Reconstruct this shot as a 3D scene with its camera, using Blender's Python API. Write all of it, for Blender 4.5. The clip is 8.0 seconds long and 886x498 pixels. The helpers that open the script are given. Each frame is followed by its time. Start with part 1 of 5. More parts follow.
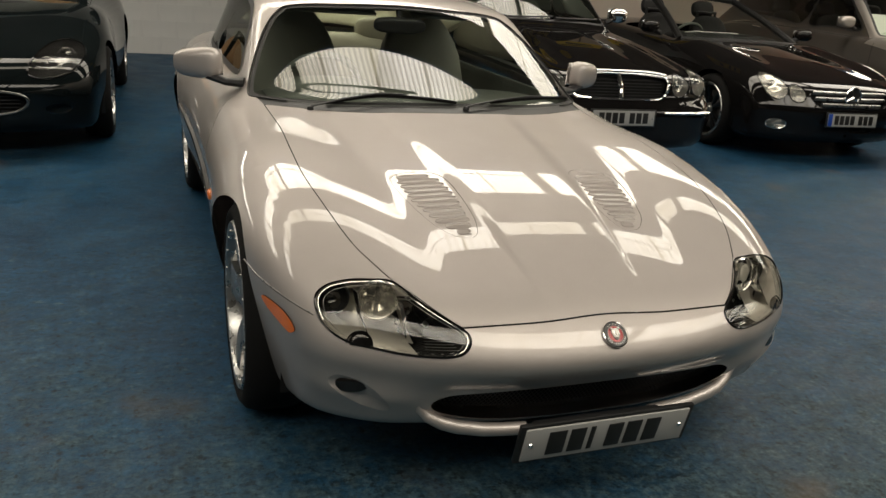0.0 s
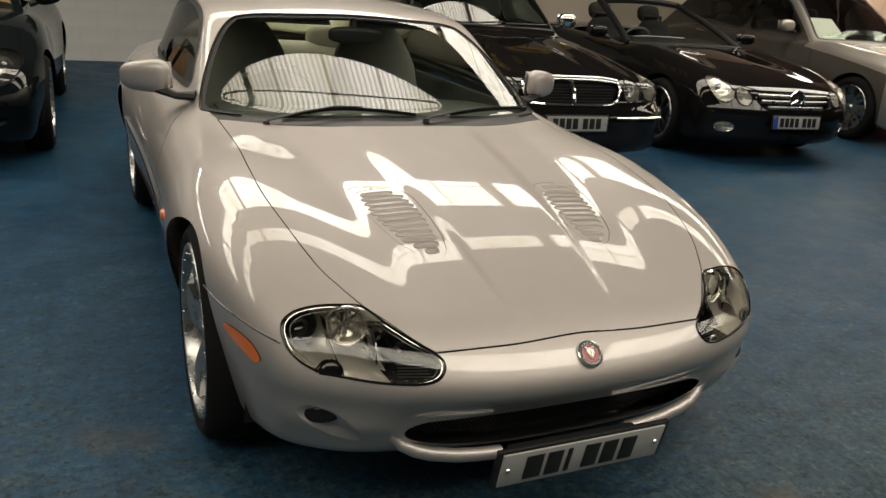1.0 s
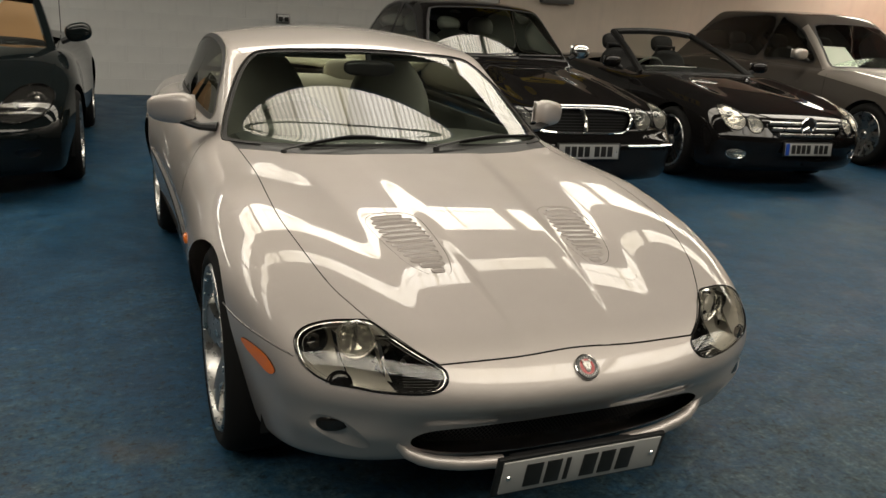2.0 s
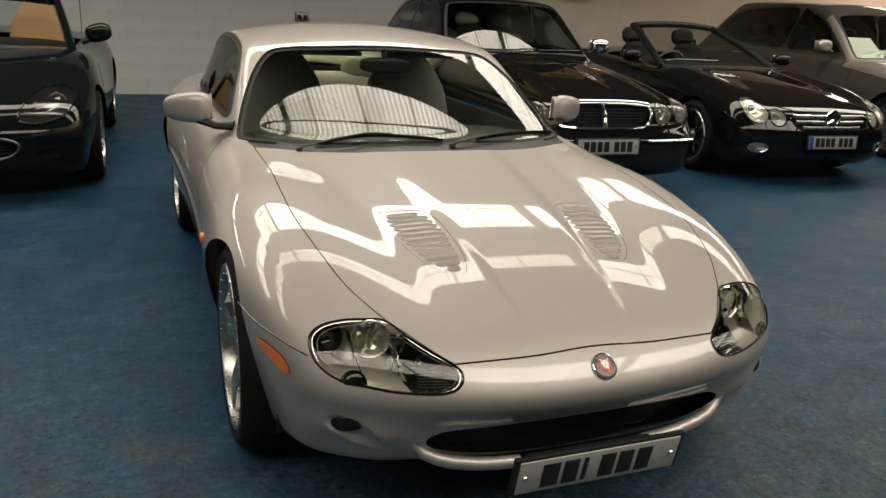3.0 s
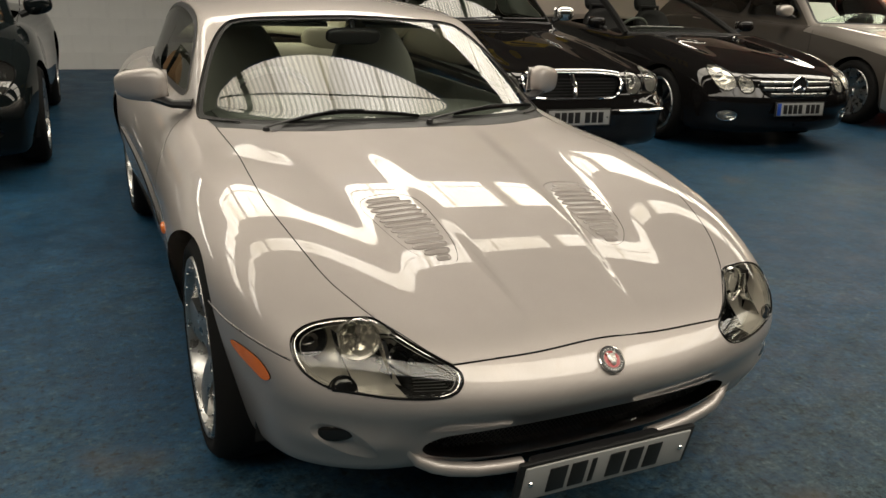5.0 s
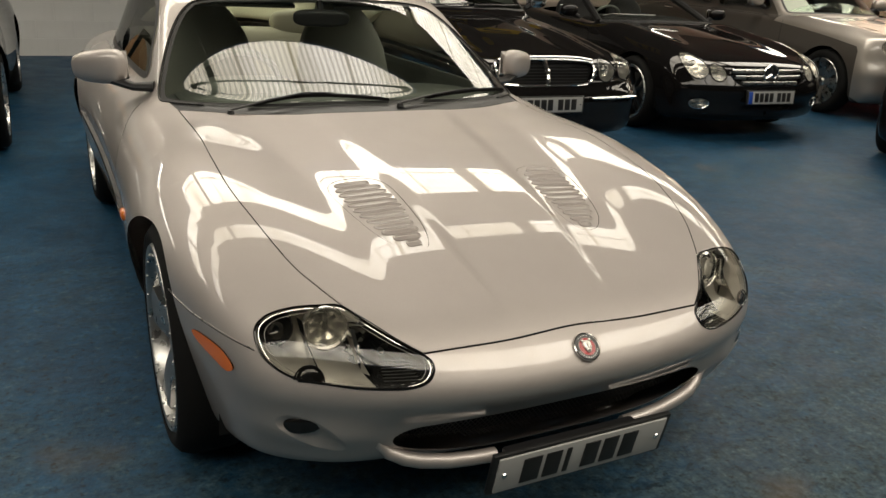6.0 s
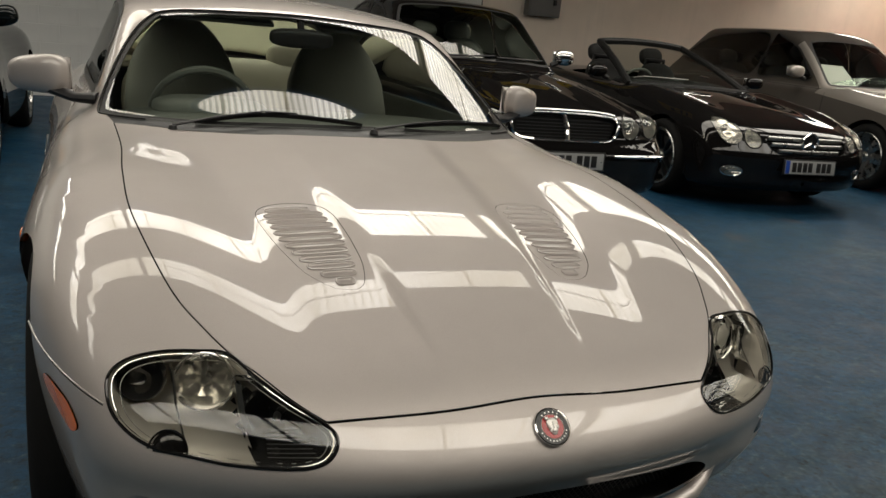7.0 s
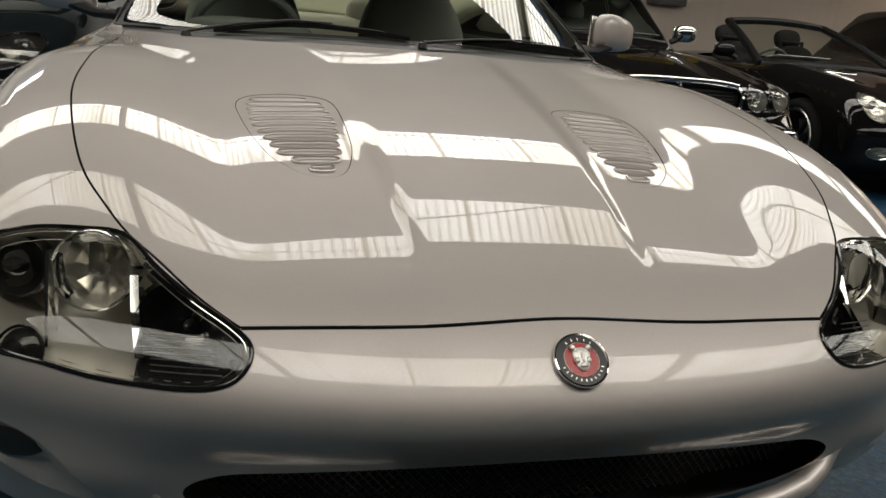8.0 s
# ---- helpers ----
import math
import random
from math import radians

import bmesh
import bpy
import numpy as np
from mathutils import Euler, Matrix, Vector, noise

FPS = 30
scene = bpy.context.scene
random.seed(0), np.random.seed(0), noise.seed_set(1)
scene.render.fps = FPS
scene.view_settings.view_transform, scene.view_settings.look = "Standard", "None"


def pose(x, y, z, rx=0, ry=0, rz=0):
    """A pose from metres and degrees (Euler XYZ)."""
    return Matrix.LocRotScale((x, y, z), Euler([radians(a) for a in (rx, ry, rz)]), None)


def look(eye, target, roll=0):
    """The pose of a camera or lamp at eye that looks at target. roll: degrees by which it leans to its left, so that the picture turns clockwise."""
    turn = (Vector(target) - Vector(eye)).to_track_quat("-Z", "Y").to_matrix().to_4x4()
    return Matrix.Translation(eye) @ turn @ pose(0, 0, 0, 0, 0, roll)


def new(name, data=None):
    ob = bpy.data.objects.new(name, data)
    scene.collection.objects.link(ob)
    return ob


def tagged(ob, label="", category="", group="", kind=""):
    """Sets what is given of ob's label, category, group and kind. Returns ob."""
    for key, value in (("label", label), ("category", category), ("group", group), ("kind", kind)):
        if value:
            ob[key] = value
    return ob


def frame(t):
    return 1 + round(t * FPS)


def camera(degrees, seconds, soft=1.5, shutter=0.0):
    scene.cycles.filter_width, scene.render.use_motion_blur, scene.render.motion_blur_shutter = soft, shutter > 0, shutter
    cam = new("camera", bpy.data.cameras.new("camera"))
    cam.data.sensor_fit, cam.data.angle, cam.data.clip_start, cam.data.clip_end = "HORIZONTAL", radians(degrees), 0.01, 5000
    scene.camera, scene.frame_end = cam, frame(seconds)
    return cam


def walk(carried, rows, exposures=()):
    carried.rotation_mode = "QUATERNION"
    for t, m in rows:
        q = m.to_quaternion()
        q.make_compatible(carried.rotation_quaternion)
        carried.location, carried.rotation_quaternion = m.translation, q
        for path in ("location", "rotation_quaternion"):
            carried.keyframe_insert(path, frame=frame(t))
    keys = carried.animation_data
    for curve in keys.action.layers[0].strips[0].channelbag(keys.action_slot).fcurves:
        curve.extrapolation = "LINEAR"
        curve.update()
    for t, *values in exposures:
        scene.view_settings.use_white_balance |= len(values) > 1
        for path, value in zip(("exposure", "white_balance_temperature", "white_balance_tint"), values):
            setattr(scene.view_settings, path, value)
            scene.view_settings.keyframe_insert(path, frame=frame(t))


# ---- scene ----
cam = camera(57.9, 8.0)
PATH = [
    (0, (-1.1466, -1.5902, 1.4109), (-0.4872, 0.0655, 0.7815), 4.70),
    (0.5, (-1.1648, -1.4745, 1.4175), (-0.4803, 0.1646, 0.7711), 4.80),
    (1, (-1.1701, -1.4989, 1.4326), (-0.4002, 0.1137, 0.8174), 4.70),
    (1.5, (-1.1680, -1.5784, 1.4458), (-0.3801, 0.0386, 0.8675), 4.70),
    (2, (-1.1807, -1.6376, 1.4496), (-0.4524, 0.0166, 0.8968), 4.00),
    (3.5, (-1.1470, -1.6100, 1.4477), (-0.4675, 0.0594, 0.8789), 3.20),
    (4, (-1.1461, -1.5713, 1.4421), (-0.4668, 0.0934, 0.8609), 3.30),
    (4.5, (-1.1644, -1.4565, 1.4307), (-0.4450, 0.1799, 0.8146), 2.50),
    (4.7, (-1.1648, -1.4300, 1.4345), (-0.4174, 0.1897, 0.8099), 2.40),
    (5.8, (-1.1648, -1.3894, 1.4062), (-0.3650, 0.2075, 0.7881), 3.50),
    (6, (-1.1322, -1.3646, 1.3967), (-0.3092, 0.2119, 0.7560), 3.30),
    (6.5, (-0.9774, -1.2479, 1.3296), (-0.1374, 0.3282, 0.7097), 3.80),
    (6.7, (-0.889, -1.188, 1.290), (-0.024, 0.519, 0.707), 4.4),
    (7, (-0.7680, -1.0956, 1.2124), (-0.0037, 0.5615, 0.7191), 5.50),
    (7.2, (-0.687, -1.012, 1.130), (0.119, 0.735, 0.582), 6.4),
    (7.5, (-0.5851, -0.9012, 1.0310), (0.1305, 0.7760, 0.5349), 5.90),
    (7.7, (-0.523, -0.858, 0.974), (0.210, 0.923, 0.434), 5.5),
    (8, (-0.4198, -0.8197, 0.9063), (0.0708, 0.9399, 0.4215), 4.60),
]
walk(cam, [(t, look(eye, target, roll)) for t, eye, target, roll in PATH], [(0, 0.38, 6500, 10), (4.5, 0.42, 6500, 10), (6.0, 0.42, 6500, 10), (6.5, 0.43, 6450, 10), (7.0, 0.13, 6250, 10), (7.5, -0.09, 6100, 10), (8.0, 0.05, 6050, 10)])

# ---- light: daylight through the rooflights, plus added fill panels at the eaves ----
world = bpy.data.worlds.new("sky")
scene.world = world
world.use_nodes = True
sky = world.node_tree.nodes.new("ShaderNodeTexSky")
sky.sky_type, sky.sun_disc, sky.sun_elevation, sky.sun_rotation = "NISHITA", False, radians(48), radians(150)
world.node_tree.links.new(sky.outputs[0], world.node_tree.nodes["Background"].inputs[0])
world.node_tree.nodes["Background"].inputs[1].default_value = 0.08
sun = new("sun", bpy.data.lights.new("sun", "SUN"))
sun.data.energy, sun.data.angle, sun.data.color = 0.3, radians(70), (1.0, 0.97, 0.93)
sun.matrix_world = look((0, 0, 20), (-4, 8, 0))

ROOM_X, ROOM_Y, RIDGE_Y, RIDGE_Z, PITCH = (-9.0, 13.4), (-9.5, 10.0), 0.85, 5.0, 0.2
ROOFLIGHTS = [(2.92, 3.48), (4.6, 5.75), (-3.0, -1.2)]
# eaves panels are invented, added to brighten the back wall and end car
EAVES = (8.6, 9.5)
ADDED_EAVES_FILL = [(ROOM_X[0], -3.2), (10.9, ROOM_X[1])]
BEAMS = [-8.8, -4.9, -0.97, 2.95, 6.85, 10.8]


def roof_z(y):
    return RIDGE_Z - PITCH * abs(y - RIDGE_Y)


def daylight(x_a, x_b, y_a, y_b, power):
    lamp = new("daylight", bpy.data.lights.new("daylight", "AREA"))
    lamp.data.shape, lamp.data.size, lamp.data.size_y = "RECTANGLE", x_b - x_a - 0.4, y_b - y_a + 0.25
    lamp.data.energy, lamp.data.color = power * (y_b - y_a) * (x_b - x_a) / (ROOM_X[1] - ROOM_X[0]), (1.0, 0.925, 0.87)
    x_mid, y_mid = (x_a + x_b) / 2, (y_a + y_b) / 2
    lamp.matrix_world = look((x_mid, y_mid, roof_z(y_mid) + 0.3), (x_mid, y_mid - math.copysign(PITCH, y_mid - RIDGE_Y), roof_z(y_mid) - 0.7))


for y_a, y_b in ROOFLIGHTS:
    daylight(*ROOM_X, y_a, y_b, 635 if y_a > 0 else 425)
# added fill lamps over the invented eaves panels
for (x_a, x_b), power in zip(ADDED_EAVES_FILL, (650, 1000)):
    daylight(x_a, x_b, *EAVES, power)

# ---- materials ----
def material(name, base=(0.5, 0.5, 0.5), rough=0.5, metal=0.0, coat=0.0, **more):
    m = bpy.data.materials.new(name)
    m.use_nodes = True
    b = m.node_tree.nodes["Principled BSDF"]
    b.inputs["Base Color"].default_value = (*base, 1)
    b.inputs["Roughness"].default_value = rough
    b.inputs["Metallic"].default_value = metal
    b.inputs["Coat Weight"].default_value = coat
    b.inputs["Coat Roughness"].default_value = more.pop("coat_rough", 0.03)
    for key, value in more.items():
        b.inputs[key.replace("_", " ").title()].default_value = value
    return m


def node(m, kind, **inputs):
    n = m.node_tree.nodes.new("ShaderNode" + kind)
    for key, value in inputs.items():
        n.inputs[key.replace("_", " ")].default_value = value
    return n


def link(m, a, b):
    m.node_tree.links.new(a, b)


def place(m, scale=(1, 1, 1)):
    c = node(m, "TexCoord")
    g = node(m, "Mapping")
    g.inputs["Scale"].default_value = scale
    link(m, c.outputs["Object"], g.inputs["Vector"])
    return g.outputs["Vector"]


def grain(m, at, scale, detail=4.0, rough=0.55):
    n = node(m, "TexNoise", Scale=scale, Detail=detail, Roughness=rough)
    link(m, at, n.inputs["Vector"])
    return n.outputs["Fac"]


def ramp(m, value, *stops):
    r = m.node_tree.nodes.new("ShaderNodeValToRGB")
    while len(r.color_ramp.elements) < len(stops):
        r.color_ramp.elements.new(0.5)
    for e, (t, c) in zip(r.color_ramp.elements, stops):
        e.position, e.color = t, (*c, 1) if len(c) == 3 else c
    link(m, value, r.inputs["Fac"])
    return r.outputs["Color"]


def mix(m, fac, a, b, how="MIX"):
    n = m.node_tree.nodes.new("ShaderNodeMix")
    n.data_type, n.blend_type = "RGBA", how
    for sock, v in ((n.inputs[0], fac), (n.inputs[6], a), (n.inputs[7], b)):
        if isinstance(v, (int, float)):
            sock.default_value = v
        elif isinstance(v, tuple):
            sock.default_value = (*v, 1)
        else:
            link(m, v, sock)
    return n.outputs[2]


def bump(m, height, strength=0.2, distance=0.01):
    n = node(m, "Bump", Strength=strength, Distance=distance)
    link(m, height, n.inputs["Height"])
    link(m, n.outputs["Normal"], m.node_tree.nodes["Principled BSDF"].inputs["Normal"])


def bsdf(m):
    return m.node_tree.nodes["Principled BSDF"].inputs


def car_paint(name, base, metal, rough, flake=0.12, gloss=1.5, under=0.0):
    m = material(name, base, rough, metal, 1.0, coat_rough=0.015)
    bsdf(m)["Coat IOR"].default_value = gloss
    bsdf(m)["Specular IOR Level"].default_value = under
    at = place(m)
    fine = grain(m, at, 900, 1.0)
    tone = mix(m, flake, base, ramp(m, fine, (0.3, tuple(c * 0.55 for c in base)), (0.7, tuple(min(1, c * 1.35) for c in base))))
    link(m, tone, bsdf(m)["Base Color"])
    dust = grain(m, at, 7, 6.0)
    link(m, ramp(m, dust, (0.35, (rough,) * 3), (0.75, (rough + 0.07,) * 3)), bsdf(m)["Roughness"])
    link(m, ramp(m, grain(m, at, 2.3, 7.0, 0.6), (0.4, (0.012,) * 3), (0.75, (0.055,) * 3)), bsdf(m)["Coat Roughness"])
    return m


def sheer(name, tint, clear, gloss=1.45):
    """A thin pane: clear, with the gloss of glass."""
    m = bpy.data.materials.new(name)
    m.use_nodes = True
    t = m.node_tree
    t.nodes.remove(t.nodes["Principled BSDF"])
    see, shine, blend, fres = (t.nodes.new("ShaderNode" + k) for k in ("BsdfTransparent", "BsdfGlossy", "MixShader", "Fresnel"))
    see.inputs[0].default_value = (*[c * clear for c in tint], 1)
    shine.inputs["Roughness"].default_value = 0.0
    fres.inputs["IOR"].default_value = gloss
    t.links.new(fres.outputs[0], blend.inputs[0])
    t.links.new(see.outputs[0], blend.inputs[1])
    t.links.new(shine.outputs[0], blend.inputs[2])
    t.links.new(blend.outputs[0], t.nodes["Material Output"].inputs[0])
    return m


SILVER = car_paint("silver_paint", (0.50, 0.462, 0.438), 0.95, 0.57, 0.12, 1.52, 0.3)
BLACK_PAINT = car_paint("black_paint", (0.006, 0.0055, 0.0055), 0.0, 0.3, 0.12, 1.42)
GREEN_PAINT = car_paint("dark_green_paint", (0.005, 0.007, 0.0075), 0.0, 0.3, 0.12, 1.42)
GREY_PAINT = car_paint("grey_paint", (0.38, 0.35, 0.32), 0.8, 0.42, 0.12, 1.6)
DARK_GREY_PAINT = car_paint("dark_grey_paint", (0.085, 0.076, 0.068), 0.4, 0.34)
RED_PAINT = car_paint("red_paint", (0.55, 0.02, 0.015), 0.0, 0.35)
CHROME = material("chrome", (0.85, 0.85, 0.85), 0.06, 1.0)
REFLECTOR = material("reflector", (0.86, 0.85, 0.82), 0.12, 0.9)
DIM_SILVER = material("dim_lamp_silver", (0.22, 0.22, 0.21), 0.3, 0.8)
LAMP_SILVER = material("lamp_silver", (0.66, 0.65, 0.62), 0.18, 0.85)
BLACK_TRIM = material("black_leather", (0.010, 0.010, 0.010), 0.65)
bsdf(BLACK_TRIM)["Specular IOR Level"].default_value = 0.25
FRAME_BLACK = material("frame_black", (0.007, 0.007, 0.007), 0.5)
bsdf(FRAME_BLACK)["Specular IOR Level"].default_value = 0.25
DARKENED_ALLOY = material("darkened_alloy", (0.06, 0.06, 0.062), 0.3, 1.0)
ALLOY = material("alloy", (0.46, 0.455, 0.44), 0.28, 1.0)
RUBBER = material("rubber", (0.005, 0.005, 0.005), 0.85)
bsdf(RUBBER)["Specular IOR Level"].default_value = 0.2
BLACK = material("black_plastic", (0.012, 0.012, 0.013), 0.42)
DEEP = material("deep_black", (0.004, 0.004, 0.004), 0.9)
GAP = material("panel_gap", (0.008, 0.008, 0.008), 1.0)
bsdf(GAP)["Specular IOR Level"].default_value = 0.0
LINING = material("grey_headlining", (0.27, 0.28, 0.24), 0.9)
GLASS = sheer("window_glass", (0.86, 0.93, 0.86), 0.92, 1.72)
LENS = sheer("lens_glass", (0.97, 0.96, 0.92), 0.95, 1.58)
AMBER = material("amber_lens", (0.66, 0.145, 0.005), 0.12, 0.0, 1.0)
CREAM = material("cream_leather", (0.50, 0.47, 0.36), 0.5)
DARK_TRIM = material("dark_trim", (0.12, 0.13, 0.115), 0.55)
GREY_LEATHER = material("grey_leather", (0.25, 0.255, 0.22), 0.55)
TAN = material("tan_leather", (0.34, 0.185, 0.075), 0.5)
PLATE_WHITE = material("plate_white", (0.36, 0.36, 0.35), 0.3)
PLATE_BLACK = material("plate_black", (0.01, 0.01, 0.01), 0.4)
EURO_BLUE = material("euro_blue", (0.01, 0.06, 0.35), 0.4)
BADGE_RED = material("badge_red", (0.36, 0.012, 0.012), 0.35, 0.0, 0.2)
YELLOW = material("yellow_sign", (0.75, 0.52, 0.03), 0.5)
PAPER = material("paper", (0.75, 0.74, 0.70), 0.7)
MIRROR = material("mirror_glass", (0.9, 0.9, 0.9), 0.0, 1.0)

for _m in (CREAM, TAN, GREY_LEATHER, DARK_TRIM):
    bump(_m, grain(_m, place(_m), 260, 3.0), 0.25, 0.002)
_at = place(ALLOY)
link(ALLOY, ramp(ALLOY, grain(ALLOY, _at, 30, 5.0), (0.3, (0.22,) * 3), (0.7, (0.4,) * 3)), bsdf(ALLOY)["Roughness"])
bump(RUBBER, grain(RUBBER, place(RUBBER), 180, 3.0), 0.3, 0.002)

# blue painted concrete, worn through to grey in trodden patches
FLOOR = material("blue_floor_paint", (0.03, 0.09, 0.17), 0.4)
_at = place(FLOOR)
_broad = grain(FLOOR, _at, 0.55, 6.0, 0.62)
_blot = grain(FLOOR, _at, 3.2, 8.0, 0.7)
_mid = grain(FLOOR, _at, 14, 6.0, 0.7)
_fine = grain(FLOOR, _at, 42, 6.0, 0.75)
_blue = mix(FLOOR, 0.5, ramp(FLOOR, _broad, (0.32, (0.0026, 0.030, 0.074)), (0.68, (0.007, 0.064, 0.138))), ramp(FLOOR, _blot, (0.3, (0.0026, 0.020, 0.045)), (0.7, (0.011, 0.062, 0.118))))
_grey = ramp(FLOOR, _fine, (0.36, (0.010, 0.021, 0.026)), (0.5, (0.036, 0.060, 0.066)), (0.66, (0.085, 0.125, 0.135)))
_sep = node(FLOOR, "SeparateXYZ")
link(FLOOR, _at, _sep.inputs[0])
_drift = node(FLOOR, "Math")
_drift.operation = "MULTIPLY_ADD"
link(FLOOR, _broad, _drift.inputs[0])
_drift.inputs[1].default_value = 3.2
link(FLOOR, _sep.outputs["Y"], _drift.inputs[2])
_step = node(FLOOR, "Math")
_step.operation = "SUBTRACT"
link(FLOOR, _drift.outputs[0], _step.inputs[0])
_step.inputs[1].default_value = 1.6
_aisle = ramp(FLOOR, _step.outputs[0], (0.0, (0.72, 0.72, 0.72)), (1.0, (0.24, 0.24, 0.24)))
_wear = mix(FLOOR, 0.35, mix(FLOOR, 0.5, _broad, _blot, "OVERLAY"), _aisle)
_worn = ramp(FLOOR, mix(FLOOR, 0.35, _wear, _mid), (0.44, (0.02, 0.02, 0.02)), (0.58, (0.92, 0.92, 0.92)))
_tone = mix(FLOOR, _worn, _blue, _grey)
_speck = ramp(FLOOR, grain(FLOOR, _at, 26, 5.0, 0.65), (0.58, (0, 0, 0)), (0.66, (0.75, 0.75, 0.75)))
_tone = mix(FLOOR, _speck, _tone, (0.052, 0.088, 0.105))
_pit = ramp(FLOOR, grain(FLOOR, _at, 33, 5.0, 0.7), (0.34, (0.9, 0.9, 0.9)), (0.46, (0, 0, 0)))
_tone = mix(FLOOR, _pit, _tone, (0.007, 0.012, 0.017))
_rust = ramp(FLOOR, grain(FLOOR, _at, 2.1, 3.0, 0.4), (0.64, (0, 0, 0)), (0.74, (0.4, 0.4, 0.4)))
_grit = ramp(FLOOR, grain(FLOOR, _at, 30, 9.0, 0.72), (0.36, (0.66, 0.66, 0.66)), (0.50, (0.98, 0.98, 0.98)), (0.64, (1.22, 1.20, 1.18)))
_scuff = ramp(FLOOR, grain(FLOOR, place(FLOOR, (1, 1.25, 1)), 7, 9.0, 0.75), (0.38, (0.62, 0.62, 0.62)), (0.62, (1.12, 1.12, 1.12)))
_tone = mix(FLOOR, 1.0, mix(FLOOR, 1.0, _tone, _grit, "MULTIPLY"), _scuff, "MULTIPLY")
_tone = mix(FLOOR, 1.0, _tone, (1.16, 1.16, 1.16), "MULTIPLY")
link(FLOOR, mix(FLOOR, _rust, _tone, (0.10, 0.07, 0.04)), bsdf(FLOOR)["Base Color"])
link(FLOOR, ramp(FLOOR, _blot, (0.3, (0.38,) * 3), (0.7, (0.65,) * 3)), bsdf(FLOOR)["Roughness"])
bsdf(FLOOR)["Specular IOR Level"].default_value = 0.22
bump(FLOOR, mix(FLOOR, 0.5, _fine, _mid), 0.8, 0.005)


def masonry(name, base):
    m = material(name, base, 0.6)
    at = place(m)
    tone = ramp(m, grain(m, at, 1.3, 6.0), (0.3, tuple(c * 0.86 for c in base)), (0.7, base))
    drip = ramp(m, grain(m, place(m, (6, 6, 0.7)), 1.2, 4.0), (0.55, (0, 0, 0)), (0.8, (0.28, 0.28, 0.28)))
    link(m, mix(m, drip, tone, tuple(c * 0.72 for c in base)), bsdf(m)["Base Color"])
    bump(m, grain(m, at, 60, 5.0), 0.3, 0.003)
    return m


WALL = masonry("white_painted_block", (0.78, 0.77, 0.735))
# gloom of the hall's unseen ends is put into this brick colour
WALL_UNLIT = masonry("unlit_brick", (0.10, 0.09, 0.08))
WALL_WARM = masonry("cream_painted_panel", (0.86, 0.74, 0.62))
ROOF = masonry("grey_roof_sheet", (0.20, 0.185, 0.17))
STEEL = masonry("painted_steel", (0.17, 0.165, 0.16))

# translucent corrugated sheet, dirty along its laps; corrugation shading is tinted in as stripes
SHEET = bpy.data.materials.new("rooflight_sheet")
SHEET.use_nodes = True
SHEET.node_tree.nodes.remove(SHEET.node_tree.nodes["Principled BSDF"])
_at = place(SHEET)
_furrow_shade = node(SHEET, "TexWave", Scale=3.49, Distortion=0.5, Detail=2.0)
_furrow_shade.wave_type, _furrow_shade.bands_direction = "BANDS", "X"
link(SHEET, _at, _furrow_shade.inputs["Vector"])
_lap = node(SHEET, "TexWave", Scale=0.349, Distortion=0.05)
_lap.wave_type, _lap.bands_direction = "BANDS", "X"
link(SHEET, _at, _lap.inputs["Vector"])
_stain = grain(SHEET, place(SHEET, (0.7, 0.25, 1)), 1.6, 5.0)
_see = node(SHEET, "BsdfTransparent")
_seam = ramp(SHEET, _lap.outputs["Fac"], (0.985, (1, 1, 1)), (0.995, (0.55, 0.53, 0.46)))
link(SHEET, mix(SHEET, 1.0, mix(SHEET, 1.0, _seam, ramp(SHEET, _furrow_shade.outputs["Fac"], (0.06, (0.62, 0.61, 0.54)), (0.55, (0.97, 0.96, 0.91))), "MULTIPLY"), ramp(SHEET, _stain, (0.3, (0.62, 0.60, 0.52)), (0.62, (1, 1, 0.97))), "MULTIPLY"), _see.inputs[0])
link(SHEET, _see.outputs[0], SHEET.node_tree.nodes["Material Output"].inputs[0])
# ---- car shapes: a smooth body as a blend of half-spaces ----
def spline(knots):
    """A natural cubic through (t, value) knots, flat-sloped beyond its ends."""
    t = np.array([k[0] for k in knots], float)
    v = np.array([k[1] for k in knots], float)
    n = len(t)
    h = np.diff(t)
    a = np.zeros((n, n))
    r = np.zeros(n)
    a[0, 0] = a[-1, -1] = 1
    for i in range(1, n - 1):
        a[i, i - 1], a[i, i], a[i, i + 1] = h[i - 1], 2 * (h[i - 1] + h[i]), h[i]
        r[i] = 6 * ((v[i + 1] - v[i]) / h[i] - (v[i] - v[i - 1]) / h[i - 1])
    m = np.linalg.solve(a, r)

    def at(x):
        x = np.asarray(x, float)
        i = np.clip(np.searchsorted(t, x) - 1, 0, n - 2)
        q = np.clip(x, t[0], t[-1])
        d, e = q - t[i], t[i + 1] - q
        y = (m[i] * e ** 3 + m[i + 1] * d ** 3) / (6 * h[i]) + (v[i] / h[i] - m[i] * h[i] / 6) * e + (v[i + 1] / h[i] - m[i + 1] * h[i] / 6) * d
        s0 = (v[1] - v[0]) / h[0] - h[0] * m[1] / 6
        s1 = (v[-1] - v[-2]) / h[-1] + h[-1] * m[-2] / 6
        return y + np.where(x < t[0], (x - t[0]) * s0, 0) + np.where(x > t[-1], (x - t[-1]) * s1, 0)

    return at


def smooth_step(a, b, x):
    q = np.clip((x - a) / (b - a), 0, 1)
    return q * q * (3 - 2 * q)


def soft_max(k, *f):
    top = f[0]
    for g in f[1:]:
        top = np.maximum(top, g)
    return top + k * np.log(sum(np.exp((g - top) / k) for g in f))


